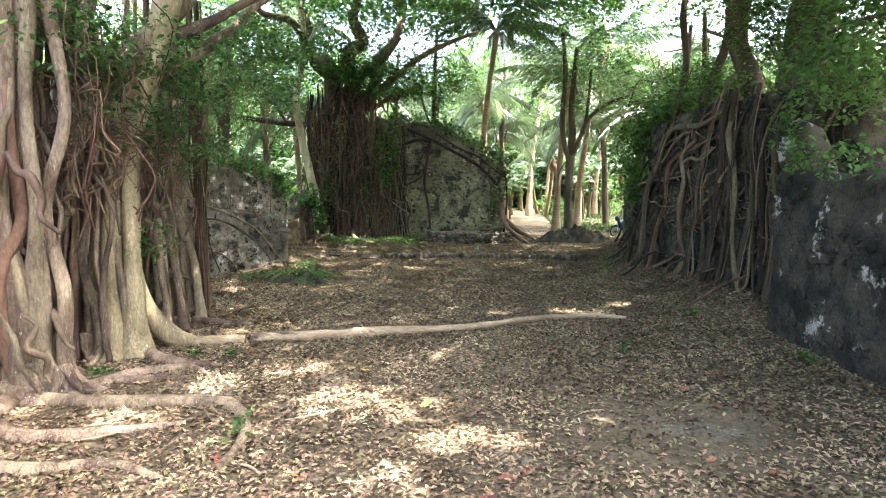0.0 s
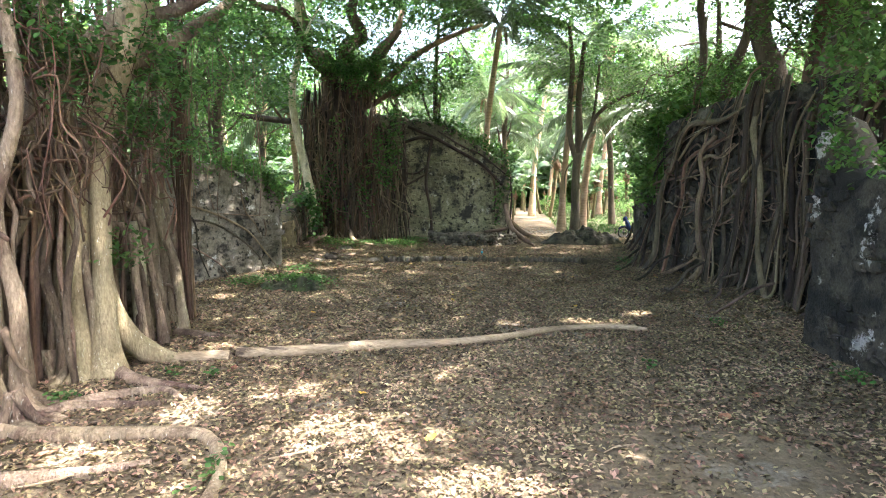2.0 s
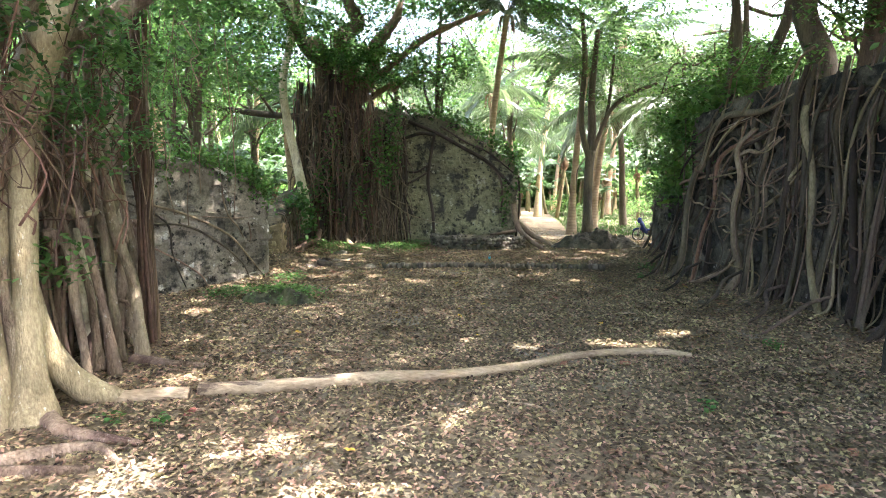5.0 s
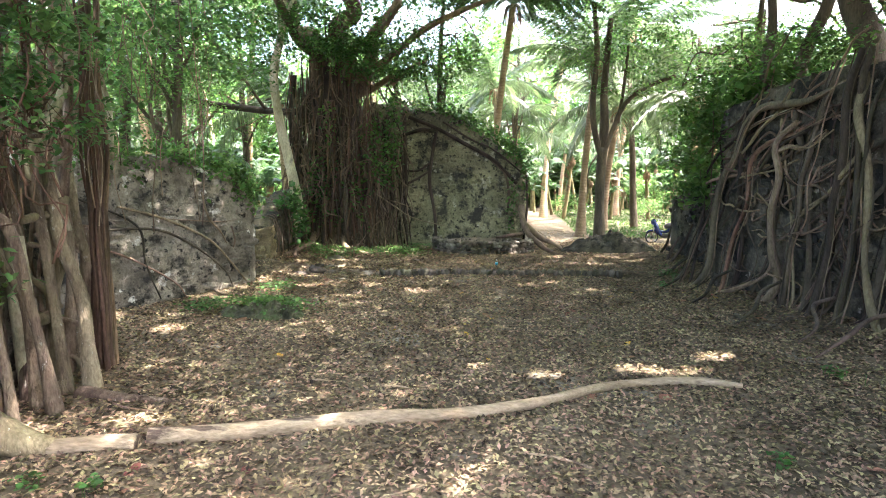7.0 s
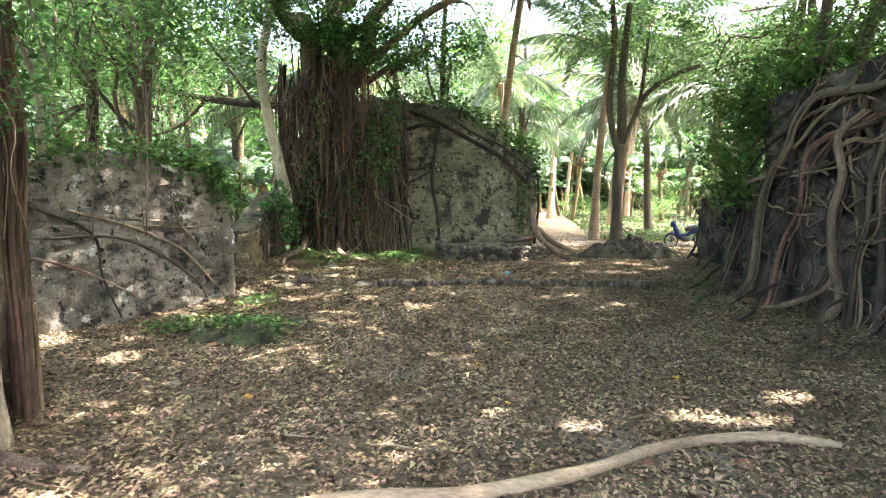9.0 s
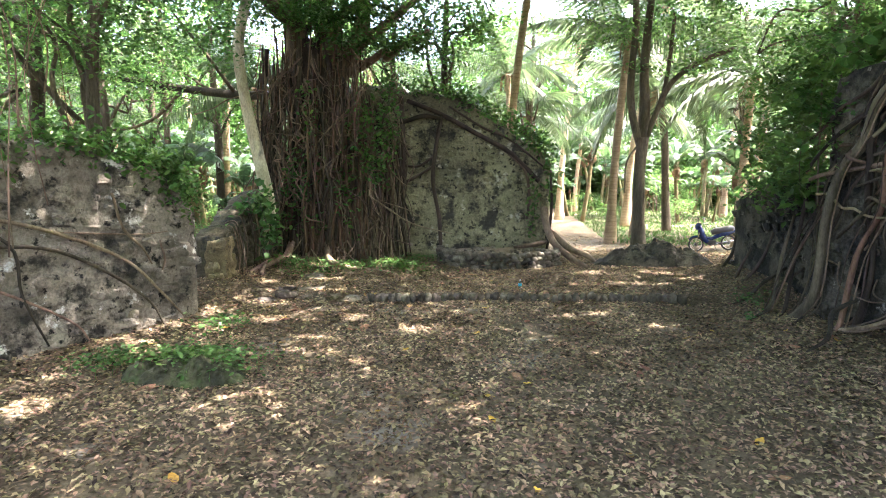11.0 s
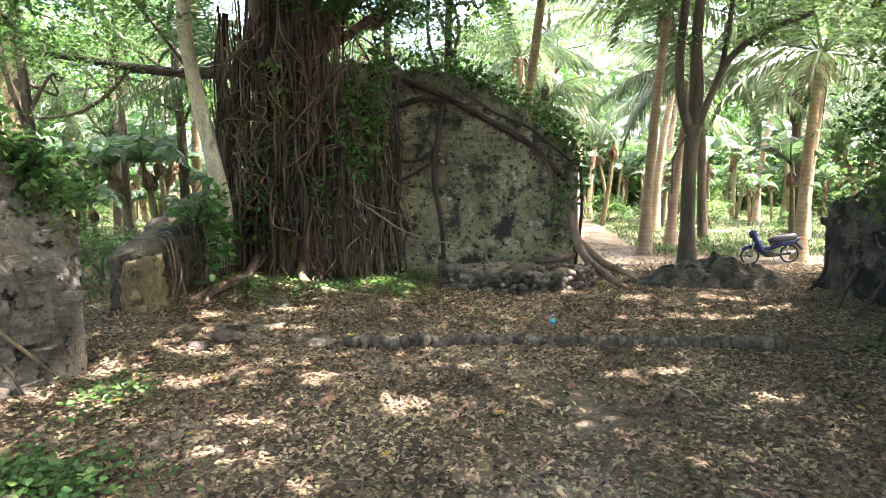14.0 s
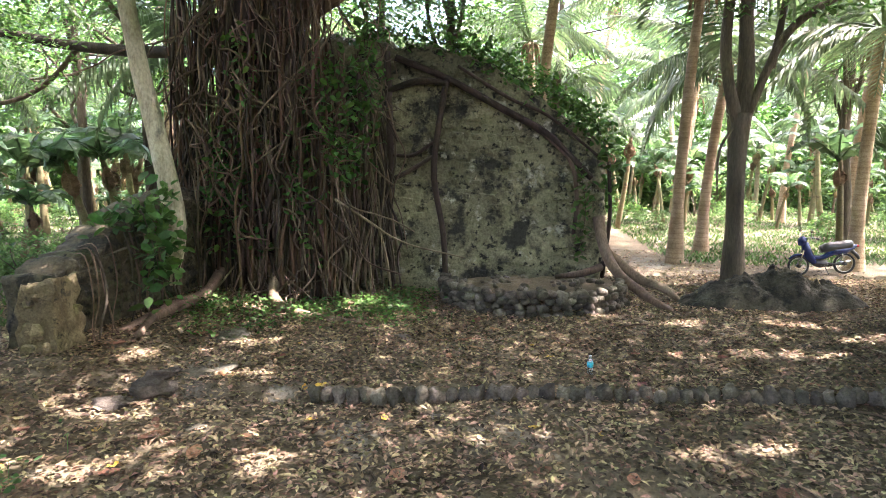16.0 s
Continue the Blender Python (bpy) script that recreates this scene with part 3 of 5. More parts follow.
for a, b, r in [((-4.9, 7.6, 2.6), (-3.6, 9.6, 5.6), .2), ((-5.0, 8.0, 2.8), (-5.2, 9.5, 6.2), .25), ((-4.6, 8.6, 3.2), (-2.7, 11.0, 5.8), .12), ((-5.1, 7.2, 2.8), (-5.4, 6.0, 6.0), .22), ((-4.2, 9, 4.3), (-2.0, 9.5, 5.7), .1)]:
    root(fig, wander(a, b, 5, .12), [r, r * .8, r * .6, r * .4], BARK, "limb")
for k, (c, r, n, e) in enumerate([((-4.6, 9.8, 7.4), (4.0, 4.5, 1.7), 150, 50)]):
    g, _ = crown(c, r, n, e * 2, 0.115, 0.5, seed=11 + k)
    part("crown", g, LEAF, fig)
for k, (c, r, n) in enumerate([((-4.1, 9.0, 3.4), (0.7, 1.7, 1.1), 60), ((-3.3, 10.8, 4.4), (1.0, 1.4, 1.0), 50), ((-4.4, 7.2, 3.9), (.5, .8, .7), 26), ((-4.4, 8.6, 1.35), (.2, .25, .25), 5), ((-5.0, 11.5, 3.6), (.8, 1.2, 1.2), 50)]):
    g, _ = crown(c, r, n, 40, 0.095, 0.24, .2, seed=21 + k)
    part("foliage", g, LEAF2, fig)

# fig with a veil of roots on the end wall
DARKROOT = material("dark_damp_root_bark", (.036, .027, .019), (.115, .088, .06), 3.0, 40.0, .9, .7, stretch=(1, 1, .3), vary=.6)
fig = thing("banyan_fig", (-3.6, 22.5, 0.1), "massive banyan fig with a curtain of dark hanging roots", "tree")
g = Geo()
tube(g, spline([(-3.6, 23.2, 1.0), (-3.7, 23.1, 3.0), (-3.8, 22.9, 4.6), (-3.8, 22.8, 5.8)], 6), [.75, .8, .9, .5], 18, .1)
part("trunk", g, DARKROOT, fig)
hanging(fig, 80, (-5.1, -2.5, 21.75, 22.75), (3.2, 5.9), REDROOT, (.008, .035), .1, peak=7.2)
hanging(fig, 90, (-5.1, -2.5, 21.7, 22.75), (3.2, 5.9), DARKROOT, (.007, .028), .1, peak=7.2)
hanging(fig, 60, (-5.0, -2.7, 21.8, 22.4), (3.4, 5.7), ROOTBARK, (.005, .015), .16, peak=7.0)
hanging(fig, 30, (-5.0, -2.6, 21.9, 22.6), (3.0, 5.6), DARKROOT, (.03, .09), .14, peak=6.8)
hanging(fig, 40, (-4.8, -2.2, 21.7, 22.6), (3.4, 5.6), ROOTBARK, (.006, .014), .15, peak=6.8)
for line, r in [([(-1.55, 4.4), (-1.52, 3.6), (-1.5, 2.6), (-1.53, 1.5), (-1.5, .1)], .065), ([(-2.6, 3.9), (-2.1, 3.65), (-1.55, 3.4)], .05), ([(-.5, 3.9), (-.65, 3.0), (-.72, 2.2), (-.55, 1.2), (-.5, .3)], .06),
                ([(-1.5, 2.6), (-1.1, 2.6), (-.7, 2.85)], .035), ([(-2.5, 4.0), (-2.3, 3.3), (-2.15, 2.2), (-2.2, 1.2), (-2.15, .1)], .085), ([(-2.2, 2.3), (-1.85, 2.55), (-1.55, 2.95)], .05), ([(-2.2, 1.7), (-1.8, 2.0), (-1.2, 2.3), (-.7, 2.6)], .045),
                ([(-2.3, 3.3), (-1.9, 2.8), (-1.6, 2.5)], .05), ([(-2.7, 3.0), (-2.2, 2.9), (-1.6, 3.0)], .035), ([(-1.6, 3.7), (-1.0, 3.9), (-.5, 3.85)], .06),
                ([(-1.4, 4.3), (-.5, 3.95), (.43, 3.45), (1.25, 3.0), (1.75, 2.55), (2.1, 2.2)], .066), ([(1.2, 3.0), (1.72, 2.5), (1.85, 1.8), (1.8, 1.2)], .04), ([(-.3, 4.15), (.6, 3.6), (1.3, 3.3), (2.2, 2.6)], .03),
                ([(2.4, 2.5), (2.45, 1.6), (2.4, .9), (2.35, .4)], .04), ([(-2.9, 3.8), (-2.75, 2.5), (-2.8, 1.2), (-2.7, .1)], .06)]:
    root(fig, [(x, 22.78 - random.uniform(0, .05), z) for x, z in line], [r * .9, r, r * .85], TANROOT if r == .085 or r == .05 else DARKROOT, "root", 9)
for line, r in [([(2.25, 22.75, 1.5), (2.3, 22.5, 1.0), (2.45, 22.2, .6), (2.8, 21.8, .28), (3.1, 21.3, .1)], .105), ([(2.4, 22.8, .9), (2.9, 22.5, .45), (3.3, 22.2, .3), (3.5, 21.9, .1)], .09), ([(2.3, 22.7, .6), (1.9, 22.3, .55), (1.4, 22.2, .5)], .07),
                ([(-3.4, 22.0, .6), (-3.2, 21.3, .25), (-2.6, 20.7, .14), (-1.6, 20.3, .1)], .09), ([(-4.3, 21.9, .6), (-4.2, 21.0, .4), (-4.3, 20.0, .36), (-4.45, 18.9, .25), (-4.9, 18.0, .12), (-5.5, 17.4, .1)], .09), ([(-4.3, 19.6, .36), (-4.1, 18.7, .2), (-3.9, 18.2, .1)], .05)]:
    root(fig, line, [r, r * .95, r * .8, r * .5], ROOTBARK, "surface_root", 10)
rnd = random.Random(17)
for k in range(46):
    x = rnd.uniform(-3.3, -1.6)
    r = rnd.uniform(.008, .026)
    root(fig, wander((x, 22.6, rnd.uniform(1.6, 2.9)), (x + rnd.gauss(.12, .2), 22.3 - rnd.uniform(0, .4), .08), 5, .05), [r, r, r * 1.2], TANROOT if k % 3 == 0 else ROOTBARK, "aerial_root", 6)
for k in range(60):
    x = rnd.uniform(-2.75, -1.35)
    z, r = rnd.uniform(2.6, 4.5), rnd.uniform(.008, .035)
    root(fig, wander((x - .1, 22.72, z), (x + rnd.gauss(0, .2), 22.6 - rnd.uniform(0, .3), rnd.uniform(.1, 1.4)), 6, .07), [r, r, r * .8], DARKROOT if k % 4 else ROOTBARK, "aerial_root", 6)
for k in range(36):
    x, z = rnd.uniform(-4.6, -1.5), rnd.uniform(3.2, 5.6)
    root(fig, wander((x, 21.7, z), (x + rnd.gauss(0, .5), 21.72, z - rnd.uniform(.6, 1.6)), 7, .2, .2), [.009, .01, .006], ROOTBARK, "aerial_root", 5)
for k in range(70):
    x, z = rnd.uniform(-5.0, -2.2), rnd.uniform(1.2, 5.6)
    root(fig, wander((x, 21.75, z), (x + rnd.gauss(0, .9), 21.75, z - rnd.uniform(.6, 2.0)), 6, .14, .15), [rnd.uniform(.008, .03), .014, .012], ROOTBARK, "aerial_root", 6)
for k in range(30):
    x = rnd.uniform(-4.6, -2.4)
    root(fig, wander((x, 22.3, rnd.uniform(.5, 1.0)), (x + rnd.gauss(0, .6), 21.3 - rnd.uniform(0, .4), .14), 5, .1), [.02, .016, .01], ROOTBARK, "aerial_root", 6)
for a, b, r in [((-4.1, 22.8, 5.0), (-5.2, 22.4, 8.6), .34), ((-3.6, 22.8, 5.0), (-3.2, 22.6, 9.0), .38), ((-3.4, 22.8, 4.8), (-1.6, 22.9, 8.4), .28), ((-3.3, 22.6, 5.2), (-1.5, 20.8, 7.2), .16), ((-3.5, 22.6, 5.5), (1.2, 21.5, 7.6), .16), ((-4, 22.6, 6), (-6, 18, 8), .18), ((-3, 22.8, 5), (-.8, 22, 5.9), .12)]:
    root(fig, wander(a, b, 6, .2), [r, r * .8, r * .6, r * .35], ROOTBARK, "limb")
for line, r in [([(-3.8, 22.8, 4.55), (-5.6, 23.3, 4.5), (-8.1, 24.3, 4.85), (-9.6, 24.3, 5.1), (-11.4, 24.2, 5.25)], .13), ([(-8.0, 24.3, 4.8), (-8.7, 24.3, 4.1), (-9.5, 24.2, 3.7), (-10.6, 24, 3.6)], .06), ([(-6.2, 23.5, 4.6), (-6.6, 22.8, 5.4), (-7.2, 22, 6.4)], .06)]:
    root(fig, line, [r, r * .85, r * .7, r * .4], DARKROOT, "limb", 10)
for k, (c, r, n, e) in enumerate([((-9.2, 23.2, 5.6), (2.6, 1.8, .9), 60, 32), ((-3.4, 21.5, 8.2), (4.8, 4.5, 2.0), 150, 50), ((-1.6, 21.6, 5.9), (2.6, 1.3, 0.7), 100, 40), ((-3.6, 21.3, 6.6), (2.2, 1.3, 0.8), 60, 40), ((-6.5, 19.5, 6.2), (2.6, 3, 1.4), 90, 45)]):
    g, _ = crown(c, r, int(n * .85), int(e * 1.8), 0.11, 0.42, seed=31 + k)
    part("crown", g, LEAF, fig)

# fig on the tall wall
fig = thing("root_clad_fig", (7.0, 13.6, 0.1), "fig tree whose roots grip a ruined wall", "tree")
for x, y, r, h in [(7.4, 14.6, .24, 8), (7.9, 13.2, .5, 8), (7.1, 12.2, .3, 8), (6.8, 15.6, .12, 8), (6.3, 15.9, .1, 7.5)]:
    root(fig, wander((x, y, 3.4), (x + random.gauss(0, .4), y, h), 5, .12), [r * 1.2, r, r * .85, r * .7], REDROOT if r > .4 else DARKBARK, "trunk", 12)
rnd = random.Random(5)
for k in range(74):
    u0 = (k + rnd.random()) / 74
    u1 = min(1, max(0, u0 + rnd.gauss(0, .09)))
    if u0 < .55 and k % 3:
        continue
    r = rnd.uniform(.008, .016) if k % 5 < 2 else rnd.uniform(.018, .034) if k % 5 < 4 else rnd.uniform(.045, .08)
    o = rnd.uniform(.02, .1) + (.16 if u0 > .5 and k % 2 else 0)
    z0 = 4.15 if k % 5 > 1 else rnd.uniform(2, 4)
    line = []
    for q in range(6):
        f = q / 5
        u = u0 + (u1 - u0) * f
        x, y = 5.6 + 1.4 * u, 16.4 - 6.4 * u
        flare = o + .35 * max(0, f - .75) + (-.35 if q == 0 and z0 > 4 else 0)
        line.append((x - flare + rnd.gauss(0, .025), y + rnd.gauss(0, .07), z0 * (1 - f) + .22 * f))
    x, y, _ = line[-1]
    x, y = x - rnd.uniform(.1, .6), y - rnd.uniform(-.2, .5)
    line.append((x, y, float(ground_z(x, y)) - .03))
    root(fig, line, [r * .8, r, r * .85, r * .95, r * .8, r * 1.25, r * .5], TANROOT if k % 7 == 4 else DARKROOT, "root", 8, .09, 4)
for line, r, m in [([(.46, 3.75), (.38, 3.63), (.23, 3.65), (.16, 3.3), (.13, 2.73), (.08, 2.32), (.05, 1.58), (.03, .43), (.0, -.1)], .1, DARKROOT), ([(.36, 3.3), (.29, 2.94), (.31, 2.36), (.29, 1.72), (.3, 1.01), (.33, .39), (.31, -.1)], .1, ROOTBARK),
                   ([(.45, 3.1), (.38, 2.84), (.33, 2.89), (.29, 2.8)], .06, ROOTBARK), ([(.42, 3.3), (.33, 3.1), (.25, 2.96), (.19, 2.65), (.18, 1.83), (.13, 1.11), (.14, .0)], .06, REDROOT),
                   ([(.47, 4.2), (.45, 3.82), (.42, 3.22), (.4, 2.71), (.38, 2.24), (.38, 1.63), (.36, 1.12), (.39, .0)], .065, DARKROOT), ([(.54, 4.3), (.51, 3.65), (.51, 2.62), (.49, 1.89), (.49, 1.09), (.49, -.05)], .1, DARKROOT),
                   ([(.56, 4.3), (.54, 3.67), (.55, 2.23), (.55, 1.14), (.56, -.05)], .075, DARKROOT), ([(.53, 2.3), (.52, 1.96), (.48, 1.2), (.46, .65), (.43, -.05)], .05, ROOTBARK), ([(.1, 3.1), (.2, 3.38), (.32, 3.54), (.37, 3.61)], .035, GREYBARK),
                   ([(.3, .9), (.27, .5), (.2, .15), (.1, -.05)], .05, ROOTBARK), ([(.06, 2.3), (.03, 1.8), (-.04, 1.01), (-.07, .0)], .04, DARKROOT), ([(.66, 4.3), (.64, 3.2), (.66, 2.0), (.63, .9), (.65, -.05)], .08, DARKROOT), ([(.78, 4.3), (.8, 3), (.77, 1.6), (.79, -.05)], .08, DARKROOT),
                   ([(.3, 2.5), (.36, 2.2), (.43, 2.3), (.5, 2.6)], .03, DARKROOT), ([(.18, 2.0), (.24, 1.9), (.29, 2.05)], .03, DARKROOT), ([(.4, 1.5), (.45, 1.75), (.5, 1.7)], .03, DARKROOT)]:
    pts = [(5.6 + 1.4 * u - .07 - r - (.25 if z < .2 else 0), 16.4 - 6.4 * u, z) for u, z in line]
    r = r * .7
    if line[-1][1] < .1:
        x, y, z = pts[-1]
        pts.append((x - rnd.uniform(.25, .5), y - rnd.uniform(.1, .5), float(ground_z(x - .3, y)) - .04))
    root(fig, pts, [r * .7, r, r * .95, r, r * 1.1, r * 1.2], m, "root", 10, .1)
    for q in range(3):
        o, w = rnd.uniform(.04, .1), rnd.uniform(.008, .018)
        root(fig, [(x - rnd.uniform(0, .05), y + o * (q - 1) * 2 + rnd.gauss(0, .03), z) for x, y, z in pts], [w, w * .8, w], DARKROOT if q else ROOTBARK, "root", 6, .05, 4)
for k in range(20):
    u, z = rnd.uniform(.12, .7), rnd.uniform(2.4, 4.0)
    fall, slip, r = rnd.uniform(.3, 1.8), rnd.uniform(.08, .3), rnd.uniform(.014, .04)
    line = []
    for q in range(6):
        f = q / 5
        v = max(-.02, u - slip * f ** 1.4)
        line.append((5.6 + 1.4 * v - .09 - .1 * r * 10 * math.sin(3 * f) + rnd.gauss(0, .03), 16.4 - 6.4 * v + rnd.gauss(0, .06), max(.05, z - fall * f)))
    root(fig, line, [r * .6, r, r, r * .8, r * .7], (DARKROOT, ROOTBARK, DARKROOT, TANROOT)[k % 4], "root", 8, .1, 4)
for k in range(60):
    u = rnd.random() * .7
    x, y, z = 5.6 + 1.4 * u, 16.4 - 6.4 * u, rnd.uniform(.5, 3.7)
    r = rnd.uniform(.008, .026)
    root(fig, wander((x - .1, y, z), (x + .12, y - rnd.uniform(.5, 1.4), z + rnd.gauss(.1, .7)), 6, .1), [r, r * .9, r * .7], ROOTBARK, "root", 7)
for x0, y0, z0, x1, y1 in [(5.9, 17.6, 1.6, 5.2, 17.1), (6.1, 18.6, 1.2, 5.3, 18.6), (6.1, 19.4, .8, 5.4, 19.0), (6.2, 20.3, 1.0, 5.8, 20.4), (5.7, 16.9, 2.2, 5.1, 16.5), (6.0, 17.9, .6, 4.7, 17.4), (5.9, 17.2, .7, 4.5, 16.4), (5.6, 15.4, .5, 4.4, 14.6), (5.8, 14.0, .5, 4.6, 13.2), (6.1, 13, .4, 4.9, 12.0), (6.4, 12, .4, 4.8, 11.4)]:
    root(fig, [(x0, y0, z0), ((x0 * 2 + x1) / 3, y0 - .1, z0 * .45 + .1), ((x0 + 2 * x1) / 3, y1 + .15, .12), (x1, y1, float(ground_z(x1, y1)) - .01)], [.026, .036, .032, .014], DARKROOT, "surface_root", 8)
for k, (c, r, n, e) in enumerate([((7.5, 13.5, 8.2), (4.5, 5, 2.0), 190, 50), ((6.5, 9.4, 4.4), (1.2, 2.0, 1.0), 22, 30), ((5.9, 17.4, 3.3), (0.7, 1.5, 1.5), 90, 36), ((6.6, 15.5, 4.6), (1.0, 1.6, .5), 40, 30), ((7.8, 12.2, 5.8), (1.8, 2.8, 1.2), 100, 38), ((7.6, 9.2, 6.4), (2.2, 2.8, 1.3), 90, 38)]):
    g, _ = crown(c, r, n, e * 2, 0.1, 0.4, seed=41 + k)
    part("crown", g, LEAF, fig)

over = thing("overhanging_tree", (7.6, 6.4, -.2), "broad added tree with boughs over a wall and unseen shading crowns", "tree")
root(over, [(7.6, 6.4, -.4), (7.5, 6.5, 2), (7.4, 6.8, 4.4), (7.2, 7.0, 7)], [.34, .27, .24, .16], DARKBARK, "trunk", 14, .06)
for line, r in [([(7.45, 6.7, 3.6), (6.8, 7.6, 4.4), (6.0, 8.6, 4.6), (5.2, 9.4, 4.2)], .08), ([(7.5, 6.6, 3.2), (6.6, 6.6, 3.9), (5.6, 6.4, 4.3), (4.6, 6.4, 4.6)], .09), ([(7.4, 6.8, 4.6), (5.4, 4.4, 6.2), (3.4, 2.6, 6.8)], .12),
                ([(7.4, 6.9, 5), (8.4, 3, 6.5), (8.6, 0, 7)], .12), ([(7.3, 6.9, 5.6), (6.2, 8.4, 6.8), (4.4, 9, 7.6)], .1)]:
    root(over, wander(line[0], line[1], 4, .05).tolist() + line[2:], [r, r * .8, r * .5, r * .25], DARKBARK, "limb")
# third and fourth crowns are unseen, added to block skylight from behind
for k, (c, r, n, e) in enumerate([((6.0, 8.4, 4.5), (1.2, 1.6, .7), 26, 50), ((5.7, 6.6, 4.4), (1.3, 1.4, .7), 30, 50), ((6.4, 3.2, 7.2), (4.0, 6.5, 1.4), 300, 50), ((6.6, -5, 7), (4.5, 4, 1.6), 200, 45)]):
    g, _ = crown(c, r, n, e, .1 if k < 2 else .17, .3 if k < 2 else .5, seed=80 + k)
    part("crown", g, LEAF, over)

pale = thing("white_trunk_tree", (-4.3, 20.8, .35), "slender tree with a bowed pale grey trunk", "tree")
root(pale, [(-4.7, 20.8, .6), (-4.52, 20.8, 1.5), (-4.75, 20.85, 2.8), (-5.02, 20.9, 4.0), (-5.15, 20.9, 5.3), (-4.86, 20.9, 6.7), (-4.95, 20.9, 8.4), (-5.0, 20.8, 9.6)], [.165, .155, .14, .13, .125, .115, .105, .08], GREYBARK, "trunk", 14, .03)
for line in ([(-4.95, 20.9, 6.4), (-4.4, 20.6, 7.4), (-3.6, 20.2, 8.6)], [(-5.0, 20.9, 7.4), (-5.8, 20.3, 8.4), (-6.6, 19.8, 9.2)]):
    root(pale, line, [.07, .05, .02], GREYBARK, "limb")
g, _ = crown((-5.0, 19.8, 9.0), (3, 3, 1.2), 80, 45, .15, seed=51)
part("crown", g, LEAF, pale)
z = float(ground_z(4.95, 23.3))
fork = thing("forked_tree", (4.95, 23.3, z), "forked tree with dark furrowed bark", "tree")
root(fork, [(4.97, 23.3, z - .2), (4.95, 23.3, 1.2), (4.93, 23.3, 2.4), (4.97, 23.3, 3.4)], [.24, .17, .155, .17], DARKBARK, "trunk", 14, .05)
for line, r in [([(4.95, 23.3, 3.1), (4.7, 23.3, 3.9), (4.6, 23.3, 4.8), (4.65, 23.2, 6.5), (4.5, 23.2, 8)], .12), ([(4.97, 23.3, 3.2), (5.0, 23.3, 4.2), (4.95, 23.3, 5.4), (5.1, 23.3, 7.5)], .15),
                ([(5.0, 23.3, 3.2), (5.3, 23.2, 4.1), (5.6, 23.1, 4.8), (6.2, 22.9, 5.3), (7.0, 22.6, 5.6)], .09), ([(5.4, 23.2, 4.2), (5.55, 23.2, 5.2), (5.6, 23, 6.6)], .07), ([(4.85, 23.3, 3.2), (4.5, 23.1, 2.7), (4.45, 23.0, 1.9)], .03)]:
    root(fork, line, [r, r * .85, r * .6], DARKBARK, "limb", 9)
g, _ = crown((5.2, 23.0, 7.4), (3.0, 3, 1.8), 130, 70, .105, seed=52)
part("crown", g, LEAF2, fork)
g, _ = crown((6.0, 22.8, 5.5), (1.6, 1.2, .6), 30, 30, .12, .3, seed=53)
part("crown", g, LEAF2, fork)
for k, (x, y, h, cz, cr, cv) in enumerate([(9.3, 20.5, 8, 4.6, 2.3, 2.4), (10.5, 24.5, 8, 6.0, 3, 2.6), (13, 21.5, 8, 5, 3, 3), (-10.5, 15.5, 8, 5.5, 3, 2.8), (-8.2, 18.2, 7, 5.2, 2.4, 2.0), (-9, 22.5, 8, 5.8, 2.6, 2.2),
                                         (-13, 25, 8, 5.8, 3, 3), (-7.6, 14.6, 7, 5.0, 1.8, 1.6), (9.0, 16.5, 8, 5.8, 2.2, 2.2), (10.5, 28.5, 8, 6.5, 3, 2.4), (-2.5, 27.5, 8, 6.0, 3, 2.0), (7.2, 18.6, 7, 4.4, 1.5, 1.9), (-6.3, 16.8, 6.5, 5.2, 1.6, 1.3), (-11, 9, 9, 6, 3, 3), (11, 8, 9, 6, 3, 3), (-8, 27, 8, 6, 2.6, 2.6), (-12, 30.5, 9, 6, 3, 3), (-17, 24, 9, 6, 3.2, 3), (-6, 32, 9, 7, 3, 2.5), (-.6, 26.6, 9, 7, 2.6, 2.0), (3.2, 33, 9, 7.6, 3, 2.0), (8.6, 31, 9, 7, 2.6, 2.2), (-10, 27.5, 9, 7, 3, 2.6), (-14.5, 20.5, 9, 6.5, 3, 3), (-17, 30, 9, 6.5, 3, 3)]):
    forest_tree("forest_tree", x, y, h, .1 + .05 * random.random(), (random.gauss(0, .5), 0), "slim forest tree with a leafy crown", DARKBARK, LEAF2 if k % 4 or x < 0 else LEAF, (x, y - .3, cz), (cr, cr, cv), 85 if x < 0 else 90, 56, .1, seed=60 + k, group="forest trees", fork=.4, limbs=9)

# mostly unseen roof of leaves over the clearing, added to shade all but GAPS
rng = np.random.RandomState(77)
n = 118000
px, py = rng.uniform(-6, 14, n), rng.uniform(3, 29, n)
pz = 9.3 + rng.uniform(0, 2.4, n)
lump = np.sin(px * 1.9 + 1.3 * np.sin(py)) * np.sin(py * 1.7 + 1.1 * np.cos(px * 1.3))
keep = (lump > -.55) | (rng.random(n) < .6)
keep &= ~((px < -3.2) & (py > 9) & (rng.random(n) < .5))
keep &= ~((py > 27) & (px > 1) & (rng.random(n) < .8))
pts = np.stack([px, py, pz], 1)[keep]
# extra unseen leaves that deepen the shade on the near right
shade = np.stack([rng.uniform(6, 14, 26000), rng.uniform(1, 14, 26000), rng.uniform(8.6, 11, 26000)], 1)
pts = np.concatenate([pts, shade])
pts = pts[shading(pts)]
